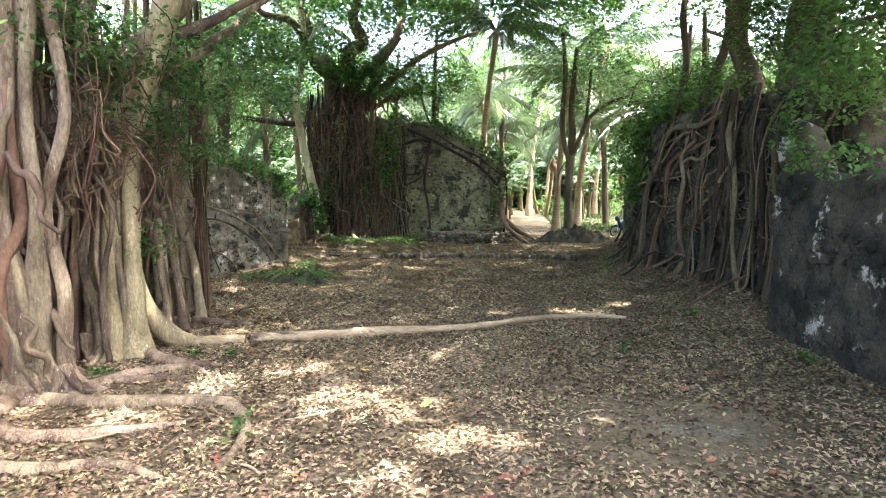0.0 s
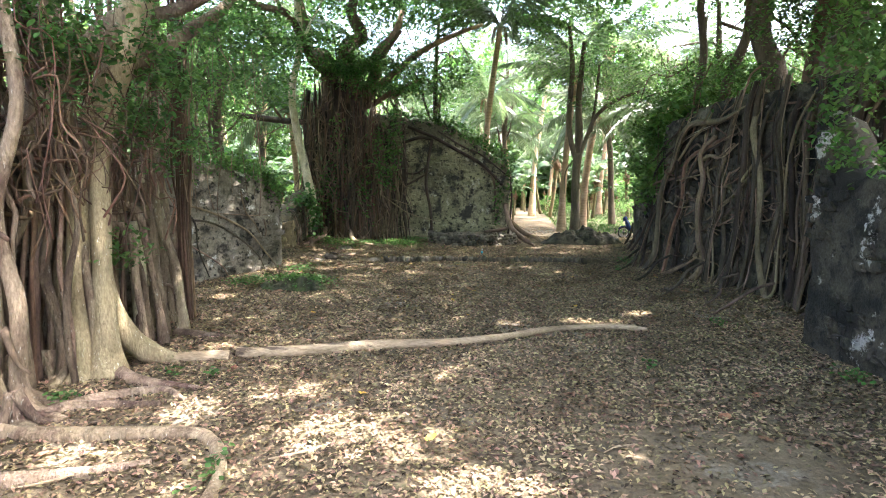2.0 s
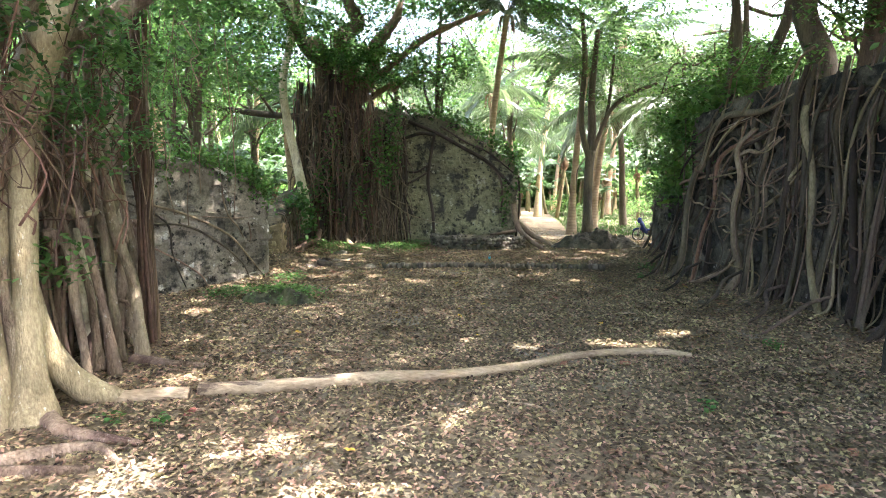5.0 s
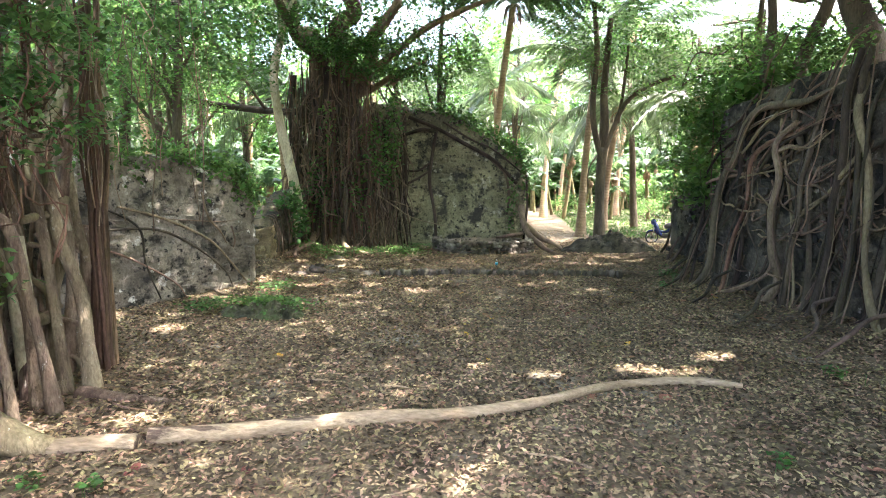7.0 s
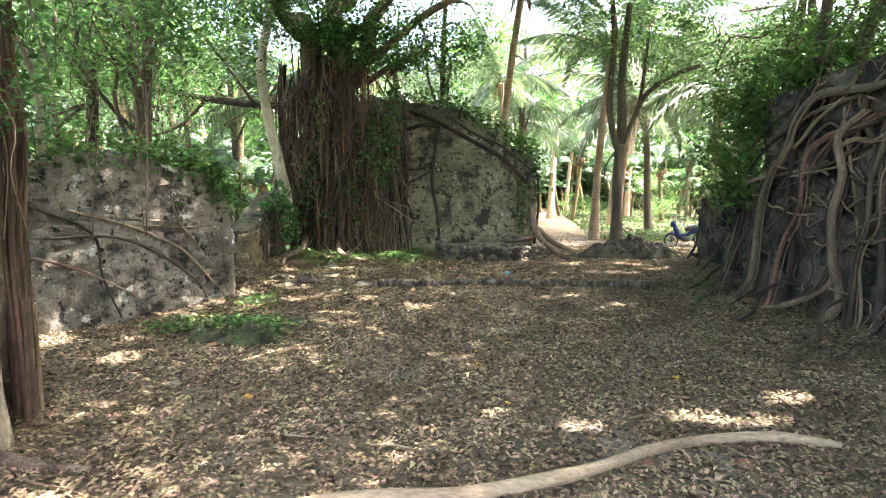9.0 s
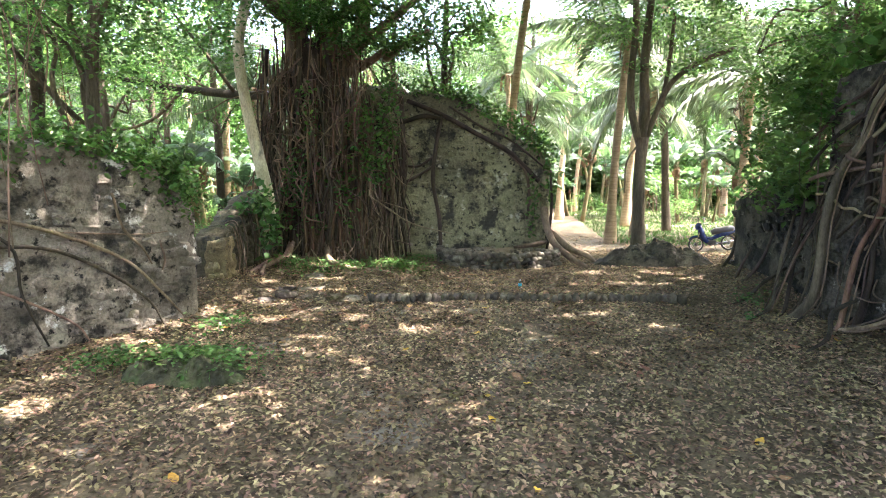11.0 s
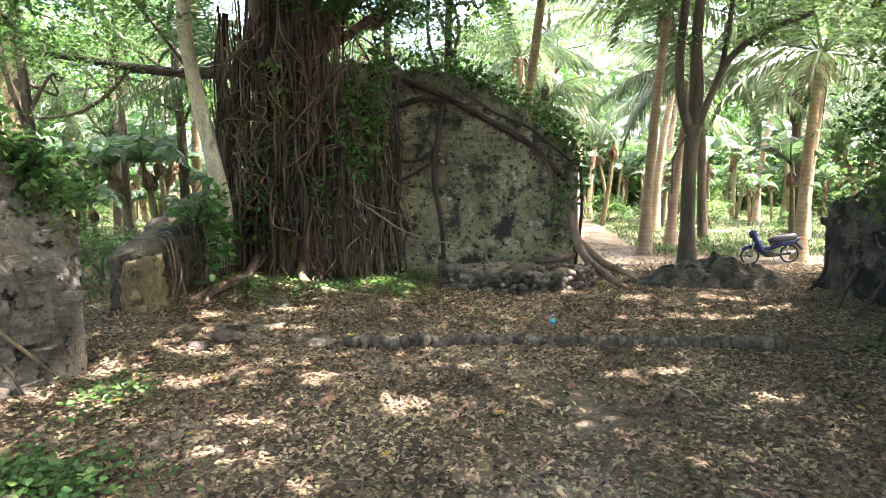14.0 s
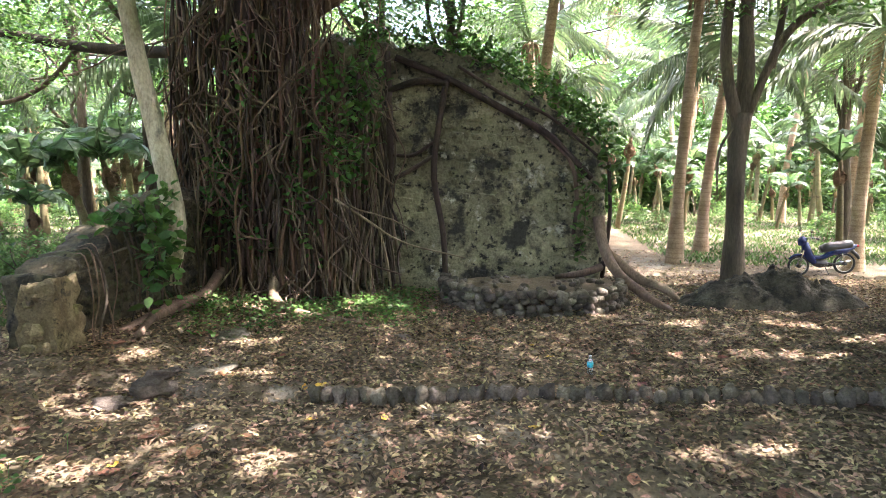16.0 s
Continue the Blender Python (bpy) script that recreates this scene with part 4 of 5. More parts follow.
for host, x0, x1, y0, y1 in (("strangler_fig", -7, 1.5, 1, 16), ("banyan_fig", -7, 1.5, 16, 31), ("root_clad_fig", 1.5, 14, 1, 31)):
    q = pts[(pts[:, 0] >= x0) & (pts[:, 0] < x1) & (pts[:, 1] >= y0) & (pts[:, 1] < y1)]
    g = Geo()
    leaves(g, q, .26, .55, rng=rng, flatness=.7)
    part("crown", g, LEAF, bpy.data.objects[host])

# ---- palms, bananas, undergrowth ----


def frond(length, droop, seed, dense=34):
    """A coconut frond along +x: midrib, and leaflets hanging on both sides."""
    rng = np.random.RandomState(seed)
    s = np.linspace(0, 1, 12)
    line = np.stack([length * (s - .18 * droop * s ** 2), np.zeros(12), length * (.35 * s - (.35 + droop * .62) * s ** 2)], 1)
    g = Geo()
    tube(g, line, [.045, .025, .008], 4)
    for side in (-1, 1):
        for k in range(dense):
            u = .12 + .87 * k / dense
            p = np.array([np.interp(u, s, line[:, j]) for j in range(3)])
            ln = length * .24 * math.sin(math.pi * min(1, .18 + .8 * u)) * rng.uniform(.85, 1.1)
            d = np.array([.5, side * .78, -.35 - .5 * rng.random()])
            d /= np.linalg.norm(d)
            w = np.array([.028, 0, .018])
            m, e = p + d * ln * .5, p + d * ln - np.array([0, 0, ln * .28])
            g.add([p - w * .5, p + w * .5, m + w, m - w, e], [(0, 1, 2, 3), (3, 2, 4)])
    return g.mesh("frond", FRONDLEAF, False)


FRONDS = [frond(3.6, .5, 1), frond(3.3, .9, 2), frond(3.8, .25, 3)]


def palm_tree(height, lean, seed, fronds=17):
    rnd = random.Random(seed)
    t = thing("coconut_palm", (0, 0, 0), "coconut palm with a ringed grey trunk", "palm", "coconut palms")
    line = spline([(0, 0, -.2), (lean * .1, 0, height * .3), (lean * .45, 0, height * .65), (lean, 0, height)], 7)
    g = Geo()
    tube(g, line, [.25, .15, .13, .125, .12, .11], 12, .015)
    part("trunk", g, PALMBARK, t)
    g = Geo()
    for k in range(14):
        a = rnd.uniform(0, 6.3)
        tube(g, spline([(lean, 0, height - .1), (lean + .25 * math.cos(a), .25 * math.sin(a), height - .1), (lean + .35 * math.cos(a), .35 * math.sin(a), height - .7)], 3), [.04, .03, .015], 5)
    part("crownshaft", g, DRYPALM, t)
    for k in range(fronds):
        f = part("frond", rnd.choice(FRONDS), None, t)
        f.matrix_basis = pose(lean, 0, height, rnd.gauss(0, 8), rnd.uniform(-62, 26), 360 * k * .382 + rnd.gauss(0, 9))
    return t


def banana_leaf(length, seed):
    rng = np.random.RandomState(seed)
    n = 13
    s = np.linspace(0, 1, n)
    line = np.stack([length * (.75 * s - .1 * s * s), np.zeros(n), length * (.95 * s - .85 * s * s)], 1)
    w = .26 * np.sin(np.pi * np.clip(s * 1.02 + .06, 0, 1)) ** .6 * (s > .12) + .012
    g = Geo()
    for side in (-1, 1):
        for i in range(1, n - 1):
            gap = rng.uniform(0, .18) * length / n
            tear = rng.uniform(.02, .16)
            a, b = line[i], line[i + 1] - np.array([gap, 0, 0])
            g.add([a, b, b + np.array([.03, side * w[i + 1], -tear]), a + np.array([.03, side * w[i], -tear])], [(0, 1, 2, 3)])
    tube(g, line, [.03, .015, .006], 4)
    return g.mesh("leaf", BANANALEAF, False)


BLADES = [banana_leaf(1.9, 1), banana_leaf(2.3, 2), banana_leaf(1.6, 3)]
DEADBLADES = []
for blade in BLADES[::2]:
    me = blade.copy()
    me.materials.clear()
    me.materials.append(DRYPALM)
    DEADBLADES.append(me)
STEM = material("banana_stem", (.12, .12, .05), (.28, .24, .12), 3, 30, .8, .3, patch=((.1, .07, .04), 3, .5, .65), vary=.3)


def banana_plant(height, seed):
    rnd = random.Random(seed)
    t = thing("banana_plant", (0, 0, 0), "banana plant with torn green leaves", "banana plant", "banana plants")
    g = Geo()
    tube(g, spline([(0, 0, -.1), (.05, 0, height * .5), (0, .07, height)], 4), [.105, .085, .05], 9, .03)
    part("stem", g, STEM, t)
    for k in range(8):
        f = part("leaf", rnd.choice(BLADES), None, t)
        f.matrix_basis = pose(0, 0, height - .1, 0, rnd.uniform(-30, 30), 360 * k * .382 + rnd.gauss(0, 12))
    for k in range(4):
        f = part("dead_leaf", rnd.choice(DEADBLADES), None, t, "brown withered banana leaf hanging down")
        f.matrix_basis = pose(0, 0, height - .25, 0, rnd.uniform(85, 118), 150 * k + rnd.gauss(0, 25)) @ Matrix.Scale(.5, 4)
    return t


def shrub(seed, mat, size):
    t = thing("shrub", (0, 0, 0), "bushy green undergrowth shrub", "shrub", "undergrowth")
    g, mids = crown((0, 0, .8), (.9, .9, .8), 26, 26, size, .25, .2, gaps=False, seed=seed)
    part("foliage", g, mat, t)
    for k in range(5):
        g = Geo()
        tube(g, spline(wander((0, 0, -.1), mids[k], 4, .06), 3), [.02, .012, .005], 5)
        part("stem", g, DARKBARK, t)
    return t


random.seed(4)
palms = [palm_tree(6.8, .7, 1), palm_tree(5.2, -.5, 2), palm_tree(8.5, 1.2, 3)]
spots = [(5.1, 26.6, 0), (6.4, 28.2, 1), (1.6, 26.8, 2), (9.0, 25.9, 1), (2.2, 31, 0), (3.6, 34, 1), (7.5, 33, 2), (11.5, 30, 0), (-6.5, 27, 1), (-10.5, 24.5, 0), (-9, 30, 2), (-14, 29, 1), (14, 26, 1), (16, 31, 0),
         (5.5, 38, 2), (0, 38, 1), (-4, 36, 0), (10, 39, 1), (15, 40, 2), (20, 36, 0), (-13, 37, 2), (-18, 32, 0), (-8, 42, 1), (3, 44, 0), (8, 46, 1), (13, 48, 2), (-3, 48, 2), (20, 46, 1), (26, 42, 0), (-20, 44, 1), (-15, 20, 2), (16, 20, 0), (24, 28, 1), (-24, 36, 0)]
for k, (x, y, v) in enumerate(spots):
    z = float(ground_z(x, y))
    m = pose(x, y, z, 0, 0, random.uniform(0, 360)) @ Matrix.Scale(random.uniform(.9, 1.12), 4)
    if k < 3:
        palms[v].matrix_basis = pose(x, y, z, 0, 0, 40 + 130 * k)
    else:
        copy_thing(palms[v], m)
plants = [banana_plant(2.7, 1), banana_plant(3.3, 2), banana_plant(2.2, 3)]
k = 0
for i in range(230):
    x, y = random.uniform(-26, 30), random.uniform(26, 52)
    if (2.2 < x < 9.5 and y < 34) or (-5 < x < 3 and y < 25.5):
        continue
    m = pose(x, y, float(ground_z(x, y)), random.gauss(0, 7), random.gauss(0, 7), random.uniform(0, 360))
    if k < 3:
        plants[k].matrix_basis = m
    else:
        copy_thing(plants[k % 3], m @ Matrix.Scale(random.uniform(.5, 1.35), 4))
    k += 1
for x, y, sc in [(-8.7, 23.6, .72), (-9.8, 25.0, .85), (-11.5, 24.2, .7), (-7.4, 25.6, .6)]:
    copy_thing(plants[k % 3], pose(x, y, float(ground_z(x, y)), 0, 0, 77 * x) @ Matrix.Scale(sc, 4))
    k += 1
bushes = [shrub(1, LEAF2, .13), shrub(2, LEAF, .15), shrub(3, LEAF2, .1)]
k = 0
for x, y, s in [(-8, 18.5, 1), (-9.5, 14, 1.2), (-7.5, 22, 1.1), (-11, 19, 1.3), (8.2, 20, 1.2), (9.5, 22.5, 1.2), (8.8, 17.5, 1.5), (11, 24, 1.3), (-6.2, 25, 1.2), (-3, 26, 1.3), (2.2, 25.3, .9), (13, 23, 1.4), (-13, 23, 1.4), (-1, 24.5, 1.2), (1.0, 24.6, 1.1)] + \
        [(random.uniform(-32, 36), random.uniform(44, 62), random.uniform(1.5, 3)) for _ in range(60)] + \
        [(x, y, random.uniform(.5, 1.1)) for x, y in ((random.uniform(-24, 28), random.uniform(31, 44)) for _ in range(70)) if abs(x - 4) > 2.5]:
    m = pose(x, y, float(ground_z(x, y)), 0, 0, random.uniform(0, 360))
    if k < 3:
        bushes[k].matrix_basis = m
    else:
        copy_thing(bushes[k % 3], m @ Matrix.Scale(s, 4))
    k += 1

# far woods all round
rng = np.random.RandomState(9)
n = 130000
a, r = rng.uniform(0, 2 * np.pi, n), rng.uniform(58, 75, n)
h = rng.uniform(0, 1, n) ** 1.3 * (18 + 3 * np.sin(a * 9) + 2 * np.sin(a * 23))
g = Geo()
leaves(g, np.stack([r * np.sin(a), 12 + r * np.cos(a), .3 + h], 1), .8, .6, rng=rng)
tagged(part("far_woods", g, LEAF2), "distant green woods closing the view", "woods", kind="stuff")

# dense growth behind the palms
n = 90000
x, y = rng.uniform(-45, 48, n), rng.uniform(50, 60, n)
h = rng.uniform(0, 1, n) ** 1.2 * (11.5 + 2.5 * np.sin(x * .5) + 1.5 * np.sin(x * 1.7))
g = Geo()
leaves(g, np.stack([x, y, .3 + h], 1), .55, .5, rng=rng)
tagged(part("thicket", g, LEAF), "dense green thicket behind the palms", "thicket", kind="stuff")

# grass beyond the wall
n = 120000
x, y = rng.uniform(-26, 30, n), 24 + rng.uniform(0, 1, n) ** 2 * 30
keep = ~((np.abs(x - 3.6 - .12 * (y - 24)) < 1.1) | ((y < 26.3) & (x > 1) & (x < 10.5)))
x, y = x[keep], y[keep]
g = Geo()
leaves(g, np.stack([x, y, ground_z(x, y) + .06], 1), .17, .2, droop=-1.2, rng=rng)
n = 9000
x, y = rng.uniform(-16, -6.5, n), rng.uniform(13, 26, n)
leaves(g, np.stack([x, y, ground_z(x, y) + .06], 1), .17, .2, droop=-1.2, rng=rng)
tagged(part("grass", g, GRASS), "sunlit green grass and weeds", "grass", kind="stuff")

# ---- litter ----
n = 290000
x = rng.uniform(-8, 10, n)
y = 2.5 + rng.uniform(0, 1, n) ** 1.05 * 22
bare = np.array([noise.noise(Vector((a * .5, b * .5, 3))) for a, b in zip(x, y)])
keep = bare < .58 + rng.normal(0, .12, n)
keep &= ~((((x - 2.3) / 1.3) ** 2 + ((y - 5.6) / .9) ** 2 < 1) & (rng.random(n) < .55))
x, y = x[keep], y[keep]
g = Geo()
leaves(g, np.stack([x, y, ground_z(x, y) + .016 + rng.uniform(0, .016, len(x))], 1), 0.062, .5, droop=0.0, fold=.4, rng=rng, flatness=.74)
n = 14000
x, y = rng.uniform(-6, 9, n), rng.uniform(9, 29, n)
leaves(g, np.stack([x, y, ground_z(x, y) + .024 + rng.uniform(0, .014, n)], 1), .072, .5, droop=0.0, fold=.4, rng=rng, flatness=.86, full=True)
tagged(part("leaf_litter", g, LITTER), "dry brown fallen leaves covering the earth", "leaf litter", kind="stuff")

# ---- log, kerb, ring, mound ----
log = thing("fallen_log", (0, 9.4, -.12), "long crooked bare log lying on the litter", "log")
g = Geo()
tube(g, spline(on_ground([(-2.92, 8.8), (-2.2, 8.95), (-1.5, 9.1), (-.8, 9.3), (-.2, 9.35), (.55, 9.6), (1.0, 9.8), (1.6, 10.15), (2.3, 10.35), (2.8, 10.35), (3.24, 10.2)], .055), 5), [.09, .085, .08, .075, .06, .065, .058, .05, .045, .055, .03], 12, .08)
part("stem", g, LOGWOOD, log)
log = thing("log_piece", (-3.3, 8.75, -.12), "short sawn piece of pale log", "log")
g = Geo()
tube(g, spline(on_ground([(-3.75, 8.6), (-3.3, 8.68), (-2.98, 8.7)], .05), 5), [.07, .085, .08], 12, .03)
part("stem", g, LOGWOOD, log)


def stone_mesh(seed, sx, sy, sz, rough=.16, sub=2):
    bm = bmesh.new()
    bmesh.ops.create_icosphere(bm, subdivisions=sub, radius=1)
    for v in bm.verts:
        c = v.co.copy()
        c = Vector([math.copysign(abs(a) ** .75, a) for a in c])
        c *= 1 + rough * noise.noise(v.co * 1.3 + Vector((seed * 7.1, 0, 0))) * 1.6
        v.co = Vector((c.x * sx, c.y * sy, c.z * sz))
    me = bpy.data.meshes.new("stone")
    bm.to_mesh(me)
    bm.free()
    me.polygons.foreach_set("use_smooth", [True] * len(me.polygons))
    return me


KERB = [stone_mesh(k, .068, .075, .085, .35) for k in range(6)]
LOOSE = [stone_mesh(40 + k, .12, .11, .1, .6, 4) for k in range(4)]
for me in LOOSE:
    for v in me.vertices:
        v.co = v.co + noise.noise_vector(v.co * 22) * .022 + noise.noise_vector(v.co * 50) * .008
RING = [stone_mesh(10 + k, .085, .09, .062, .3) for k in range(7)]
for m in KERB + RING + LOOSE:
    m.materials.append(RUBBLE)
random.seed(8)
kerb = thing("stone_kerb", (1, 17.75, 0), "low kerb of dark rounded stones set in the earth", "kerb")
x = -1.72
while x < 4.1:
    s = random.uniform(.85, 1.15)
    st = part("stone", random.choice(KERB), None, kerb)
    st.matrix_basis = pose(x, 17.68 + .05 * math.sin(x) + random.gauss(0, .02), .05 + random.gauss(0, .012), random.gauss(0, 8), random.gauss(0, 8), random.uniform(0, 360)) @ Matrix.Scale(s, 4)
    x += .138 * s
ring = thing("stone_ring_bed", (1.0, 22.4, .1), "curved low retaining wall of stacked dark stones", "stone bed")
for c in range(5):
    a = -.05
    while a < math.pi + .05:
        rr = 1.52 + random.gauss(0, .02)
        st = part("stone", random.choice(RING), None, ring)
        st.matrix_basis = pose(1.0 - rr * math.cos(a), 22.35 - 1.6 * math.sin(a) + random.gauss(0, .02), .05 + c * .1 + random.gauss(0, .01), random.gauss(0, 6), random.gauss(0, 12), math.degrees(-a) + 90 + random.gauss(0, 30)) @ Matrix.Scale(random.uniform(.75, 1.2), 4)
        a += random.uniform(.09, .14)
g = Geo()
v = [(1.0, 22.45, .42)]
for j in range(1, 7):
    for i in range(25):
        a = math.pi * i / 24
        q = j / 6 * 1.42
        v.append((1.0 - q * math.cos(a), 22.45 - q * math.sin(a), 0.38 + .04 * random.random() + .08 * (1 - j / 6)))
f = [(0, 1 + i, 2 + i) for i in range(24)] + [(1 + j * 25 + i, 1 + (j + 1) * 25 + i, 2 + (j + 1) * 25 + i, 2 + j * 25 + i) for j in range(5) for i in range(24)]
g.add(v, f)
part("earth_fill", g, SOIL, ring)


def mound(name, x, y, sx, sy, h, mat, label, seed, turn=0.0):
    """A low heap of rubble and earth, knobbly all over."""
    g = Geo()
    n = 72
    v = []
    for j in range(n + 1):
        for i in range(n + 1):
            a, b = 2 * i / n - 1, 2 * j / n - 1
            r = min(1, (abs(a) ** 2.6 + abs(b) ** 2.6) ** (1 / 2.6))
            z = h * (1 - r ** 2.4) * (1 + .45 * noise.noise(Vector((a * 3.2, b * 1.2, seed))))
            px, py = a * sx, b * sy
            c, s = math.cos(turn), math.sin(turn)
            qx, qy = x + px * c - py * s, y + px * s + py * c
            k = noise.noise(Vector((qx * 4, qy * 4, seed))) * .13 + abs(noise.noise(Vector((qx * 8, qy * 8, seed)))) * .13 + noise.noise(Vector((qx * 19, qy * 19, seed))) * .05
            v.append((qx, qy, float(ground_z(qx, qy)) - .06 + max(0, z) + k * (1 - r) ** .4))
    g.add(v, [(j * (n + 1) + i, j * (n + 1) + i + 1, (j + 1) * (n + 1) + i + 1, (j + 1) * (n + 1) + i) for j in range(n) for i in range(n)])
    return tagged(part(name, g, mat), label, "mound")


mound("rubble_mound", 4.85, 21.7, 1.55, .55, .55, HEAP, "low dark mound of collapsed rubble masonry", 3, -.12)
mound("mossy_rock", -3.3, 13.55, 0.85, .38, .26, MOSSROCK, "low mossy rock half sunk in the earth", 5)


# ---- climbers and herbs ----


def climber(at, lines, count, size, spread, mat, label, seed):
    """A climbing plant: thin stems along the lines and leaves strewn about them."""
    rng = np.random.RandomState(seed)
    t = thing("climbing_vine", at, label, "vine", "climbers on the ruins")
    pts = []
    for line in lines:
        p = spline(line, 8)
        g = Geo()
        tube(g, p, [.008, .006, .004], 5)
        part("stem", g, DARKBARK, t)
        k = rng.randint(0, len(p), count)
        pts.append(p[k] + rng.normal(0, 1, (count, 3)) * np.array(spread))
    g = Geo()
    leaves(g, np.concatenate(pts), size, .58, .55, .2, rng, .35, full=True)
    part("foliage", g, mat, t)
    return t


rnd = random.Random(2)
FRINGE = "green climbing plants spilling over the wall top"
climber((.8, 22.9, 3.8), [[(-2, 22.95, 4.75), (-.6, 22.95, 4.65), (.3, 23, 4.3)], [(-.2, 22.95, 4.5), (.9, 22.9, 3.9), (1.7, 22.9, 3.45), (2.3, 22.8, 3.0)], [(.4, 23.2, 4.4), (1.4, 23.1, 3.8), (2.5, 23, 2.9)]], 620, .11, (.18, .14, .16), LEAF, FRINGE, 1)
climber((2.4, 22.8, 2.4), [[(2.2, 22.8, 3.1), (2.45, 22.75, 2.4), (2.5, 22.75, 1.8)], [(1.9, 22.7, 2.3), (2.0, 22.7, 1.6), (1.9, 22.7, .8)]], 70, .15, (.1, .06, .14), LEAF, "trailing vine with heart-shaped leaves on masonry", 2)
climber((-5.2, 15.2, 2.6), [[(-7.2, 12.7, 2.75), (-6.0, 14.2, 2.8), (-5.2, 15.2, 2.7), (-4.5, 16.0, 2.3)], [(-5.6, 14.7, 2.7), (-4.9, 15.6, 2.5), (-4.35, 16.15, 1.95)], [(-7, 13.2, 2.6), (-5.8, 14.4, 2.5)]], 800, .095, (.17, .17, .17), LEAF, FRINGE, 3)
climber((-4.4, 16.0, 2.3), [[(-4.7, 15.7, 2.5), (-4.4, 16.0, 2.2), (-4.25, 16.1, 1.85)]], 700, .085, (.18, .2, .16), LEAF2, "bright green fern-like plants on a wall end", 13)
climber((-4.5, 19.6, 1.5), [[(-4.6, 19.0, 1.6), (-4.5, 19.7, 1.8), (-4.5, 20.6, 2.0)], [(-4.3, 19.5, 1.7), (-4.15, 19.5, 1.1), (-4.1, 19.4, .7)], [(-4.4, 20, 1.8), (-4.2, 20, 1.0)]], 90, .17, (.12, .18, .12), HERB, "broad-leaved vine on a broken wall", 4)
for k in range(9):
    x, z = rnd.uniform(-4.3, -1.7), rnd.uniform(2.4, 4.6)
    climber((x, 21.75, z), [[(x, 21.8, z), (x + rnd.gauss(0, .15), 21.7, z - .8), (x + rnd.gauss(0, .2), 21.75, z - rnd.uniform(1.2, 2.0))]], 120, .13, (.15, .08, .18), HERB if k % 2 else LEAF, "dark green climber hanging among roots", 20 + k)
climber((5.6, 16.3, 3.8), [[(5.5, 16.7, 3.7), (5.7, 15.9, 4.1), (6.0, 14.8, 4.2)], [(5.5, 16.6, 3.6), (5.4, 16.7, 2.6), (5.6, 16.9, 1.8)]], 150, .2, (.16, .2, .18), LEAF, "broad-leaved climber over a root-clad wall", 5)
climber((6.0, 18.6, 2.2), [[(6.2, 20.4, 1.9), (6.1, 19.2, 2.3), (5.9, 17.8, 2.5), (5.8, 16.9, 2.6)], [(6.1, 19.6, 2.1), (5.9, 18.4, 2.2), (5.8, 17.2, 2.0)]], 220, .14, (.22, .28, .26), LEAF2, FRINGE, 6)
climber((5.4, 9.0, 2.6), [[(5.5, 9.7, 3.4), (5.4, 9.0, 2.6), (5.35, 8.0, 2.5)], [(5.3, 9.2, 3.3), (5.2, 8.8, 2.6)], [(5.35, 8.4, 2.6), (5.2, 7.2, 2.6)]], 130, .1, (.14, .2, .16), LEAF, FRINGE, 7)
climber((5.3, 8.6, 3.6), [[(6.0, 9.6, 4.4), (5.3, 8.6, 3.8), (4.9, 7.9, 3.7)], [(6.0, 9, 4.3), (5.2, 7.8, 3.9), (4.8, 7.0, 3.8)], [(6, 8.6, 3.9), (5.3, 7.6, 3.3)]], 480, .095, (.28, .36, .2), LEAF2, "leafy branches reaching out over the wall", 8)

herbs = []
for k, (x, y, sx, sy, n) in enumerate([(-3.5, 14.1, .7, .3, 420), (-4.4, 13.9, .4, .3, 200), (-3.2, 13.65, .6, .3, 320), (-2.9, 21.2, .8, .45, 330), (-1.6, 21.3, .6, .6, 360), (-1.1, 22.1, .4, .3, 150), (-3.9, 20.6, .3, .5, 200), (-2.6, 20.4, .9, .5, 230), (-3.5, 19.7, .6, .5, 120), (-1.3, 20.6, .6, .5, 170),
                                       (-3.7, 15.6, .35, .5, 150), (4.6, 10.6, .16, .16, 34), (5.0, 8.0, .15, .3, 30), (2.65, 8.4, .1, .1, 20), (-4.2, 7.0, .12, .12, 40), (-3.4, 7.9, .12, .1, 26), (-2.9, 7.9, .08, .08, 14), (-2.0, 5.5, .12, .25, 30), (-5.0, 6.1, .2, .2, 50), (5.1, 17.4, .3, .3, 80), (4.6, 16.4, .14, .1, 24)]):
    rng = np.random.RandomState(100 + k)
    n = int(n * 1.4)
    hx, hy = rng.normal(x, sx * .6, n), rng.normal(y, sy * .6, n)
    rise = .05 + .14 * rng.random(n) * (1 if n > 60 else .8)
    if k in (0, 2):
        rise = rise + .16 * np.exp(-((hx + 3.3) / .7) ** 2 - ((hy - 13.6) / .35) ** 2)
    h = thing("herb_patch", (x, y, float(ground_z(x, y))), "patch of low green herbs on the litter", "herbs", "low herbs")
    g = Geo()
    leaves(g, np.stack([hx, hy, ground_z(hx, hy) + rise], 1), .06, .75, .1, .15, rng, .6, full=True)
    part("foliage", g, HERB, h)
    g = Geo()
    for i in range(0, n, 9):
        z = float(ground_z(hx[i], hy[i]))
        tube(g, [(hx[i], hy[i], z - .02), (hx[i] + .01, hy[i], z + rise[i])], [.003, .002], 4)
    tagged(part("stalk_tuft", g, HERB, h), kind="stuff")

# ---- large fallen leaves ----


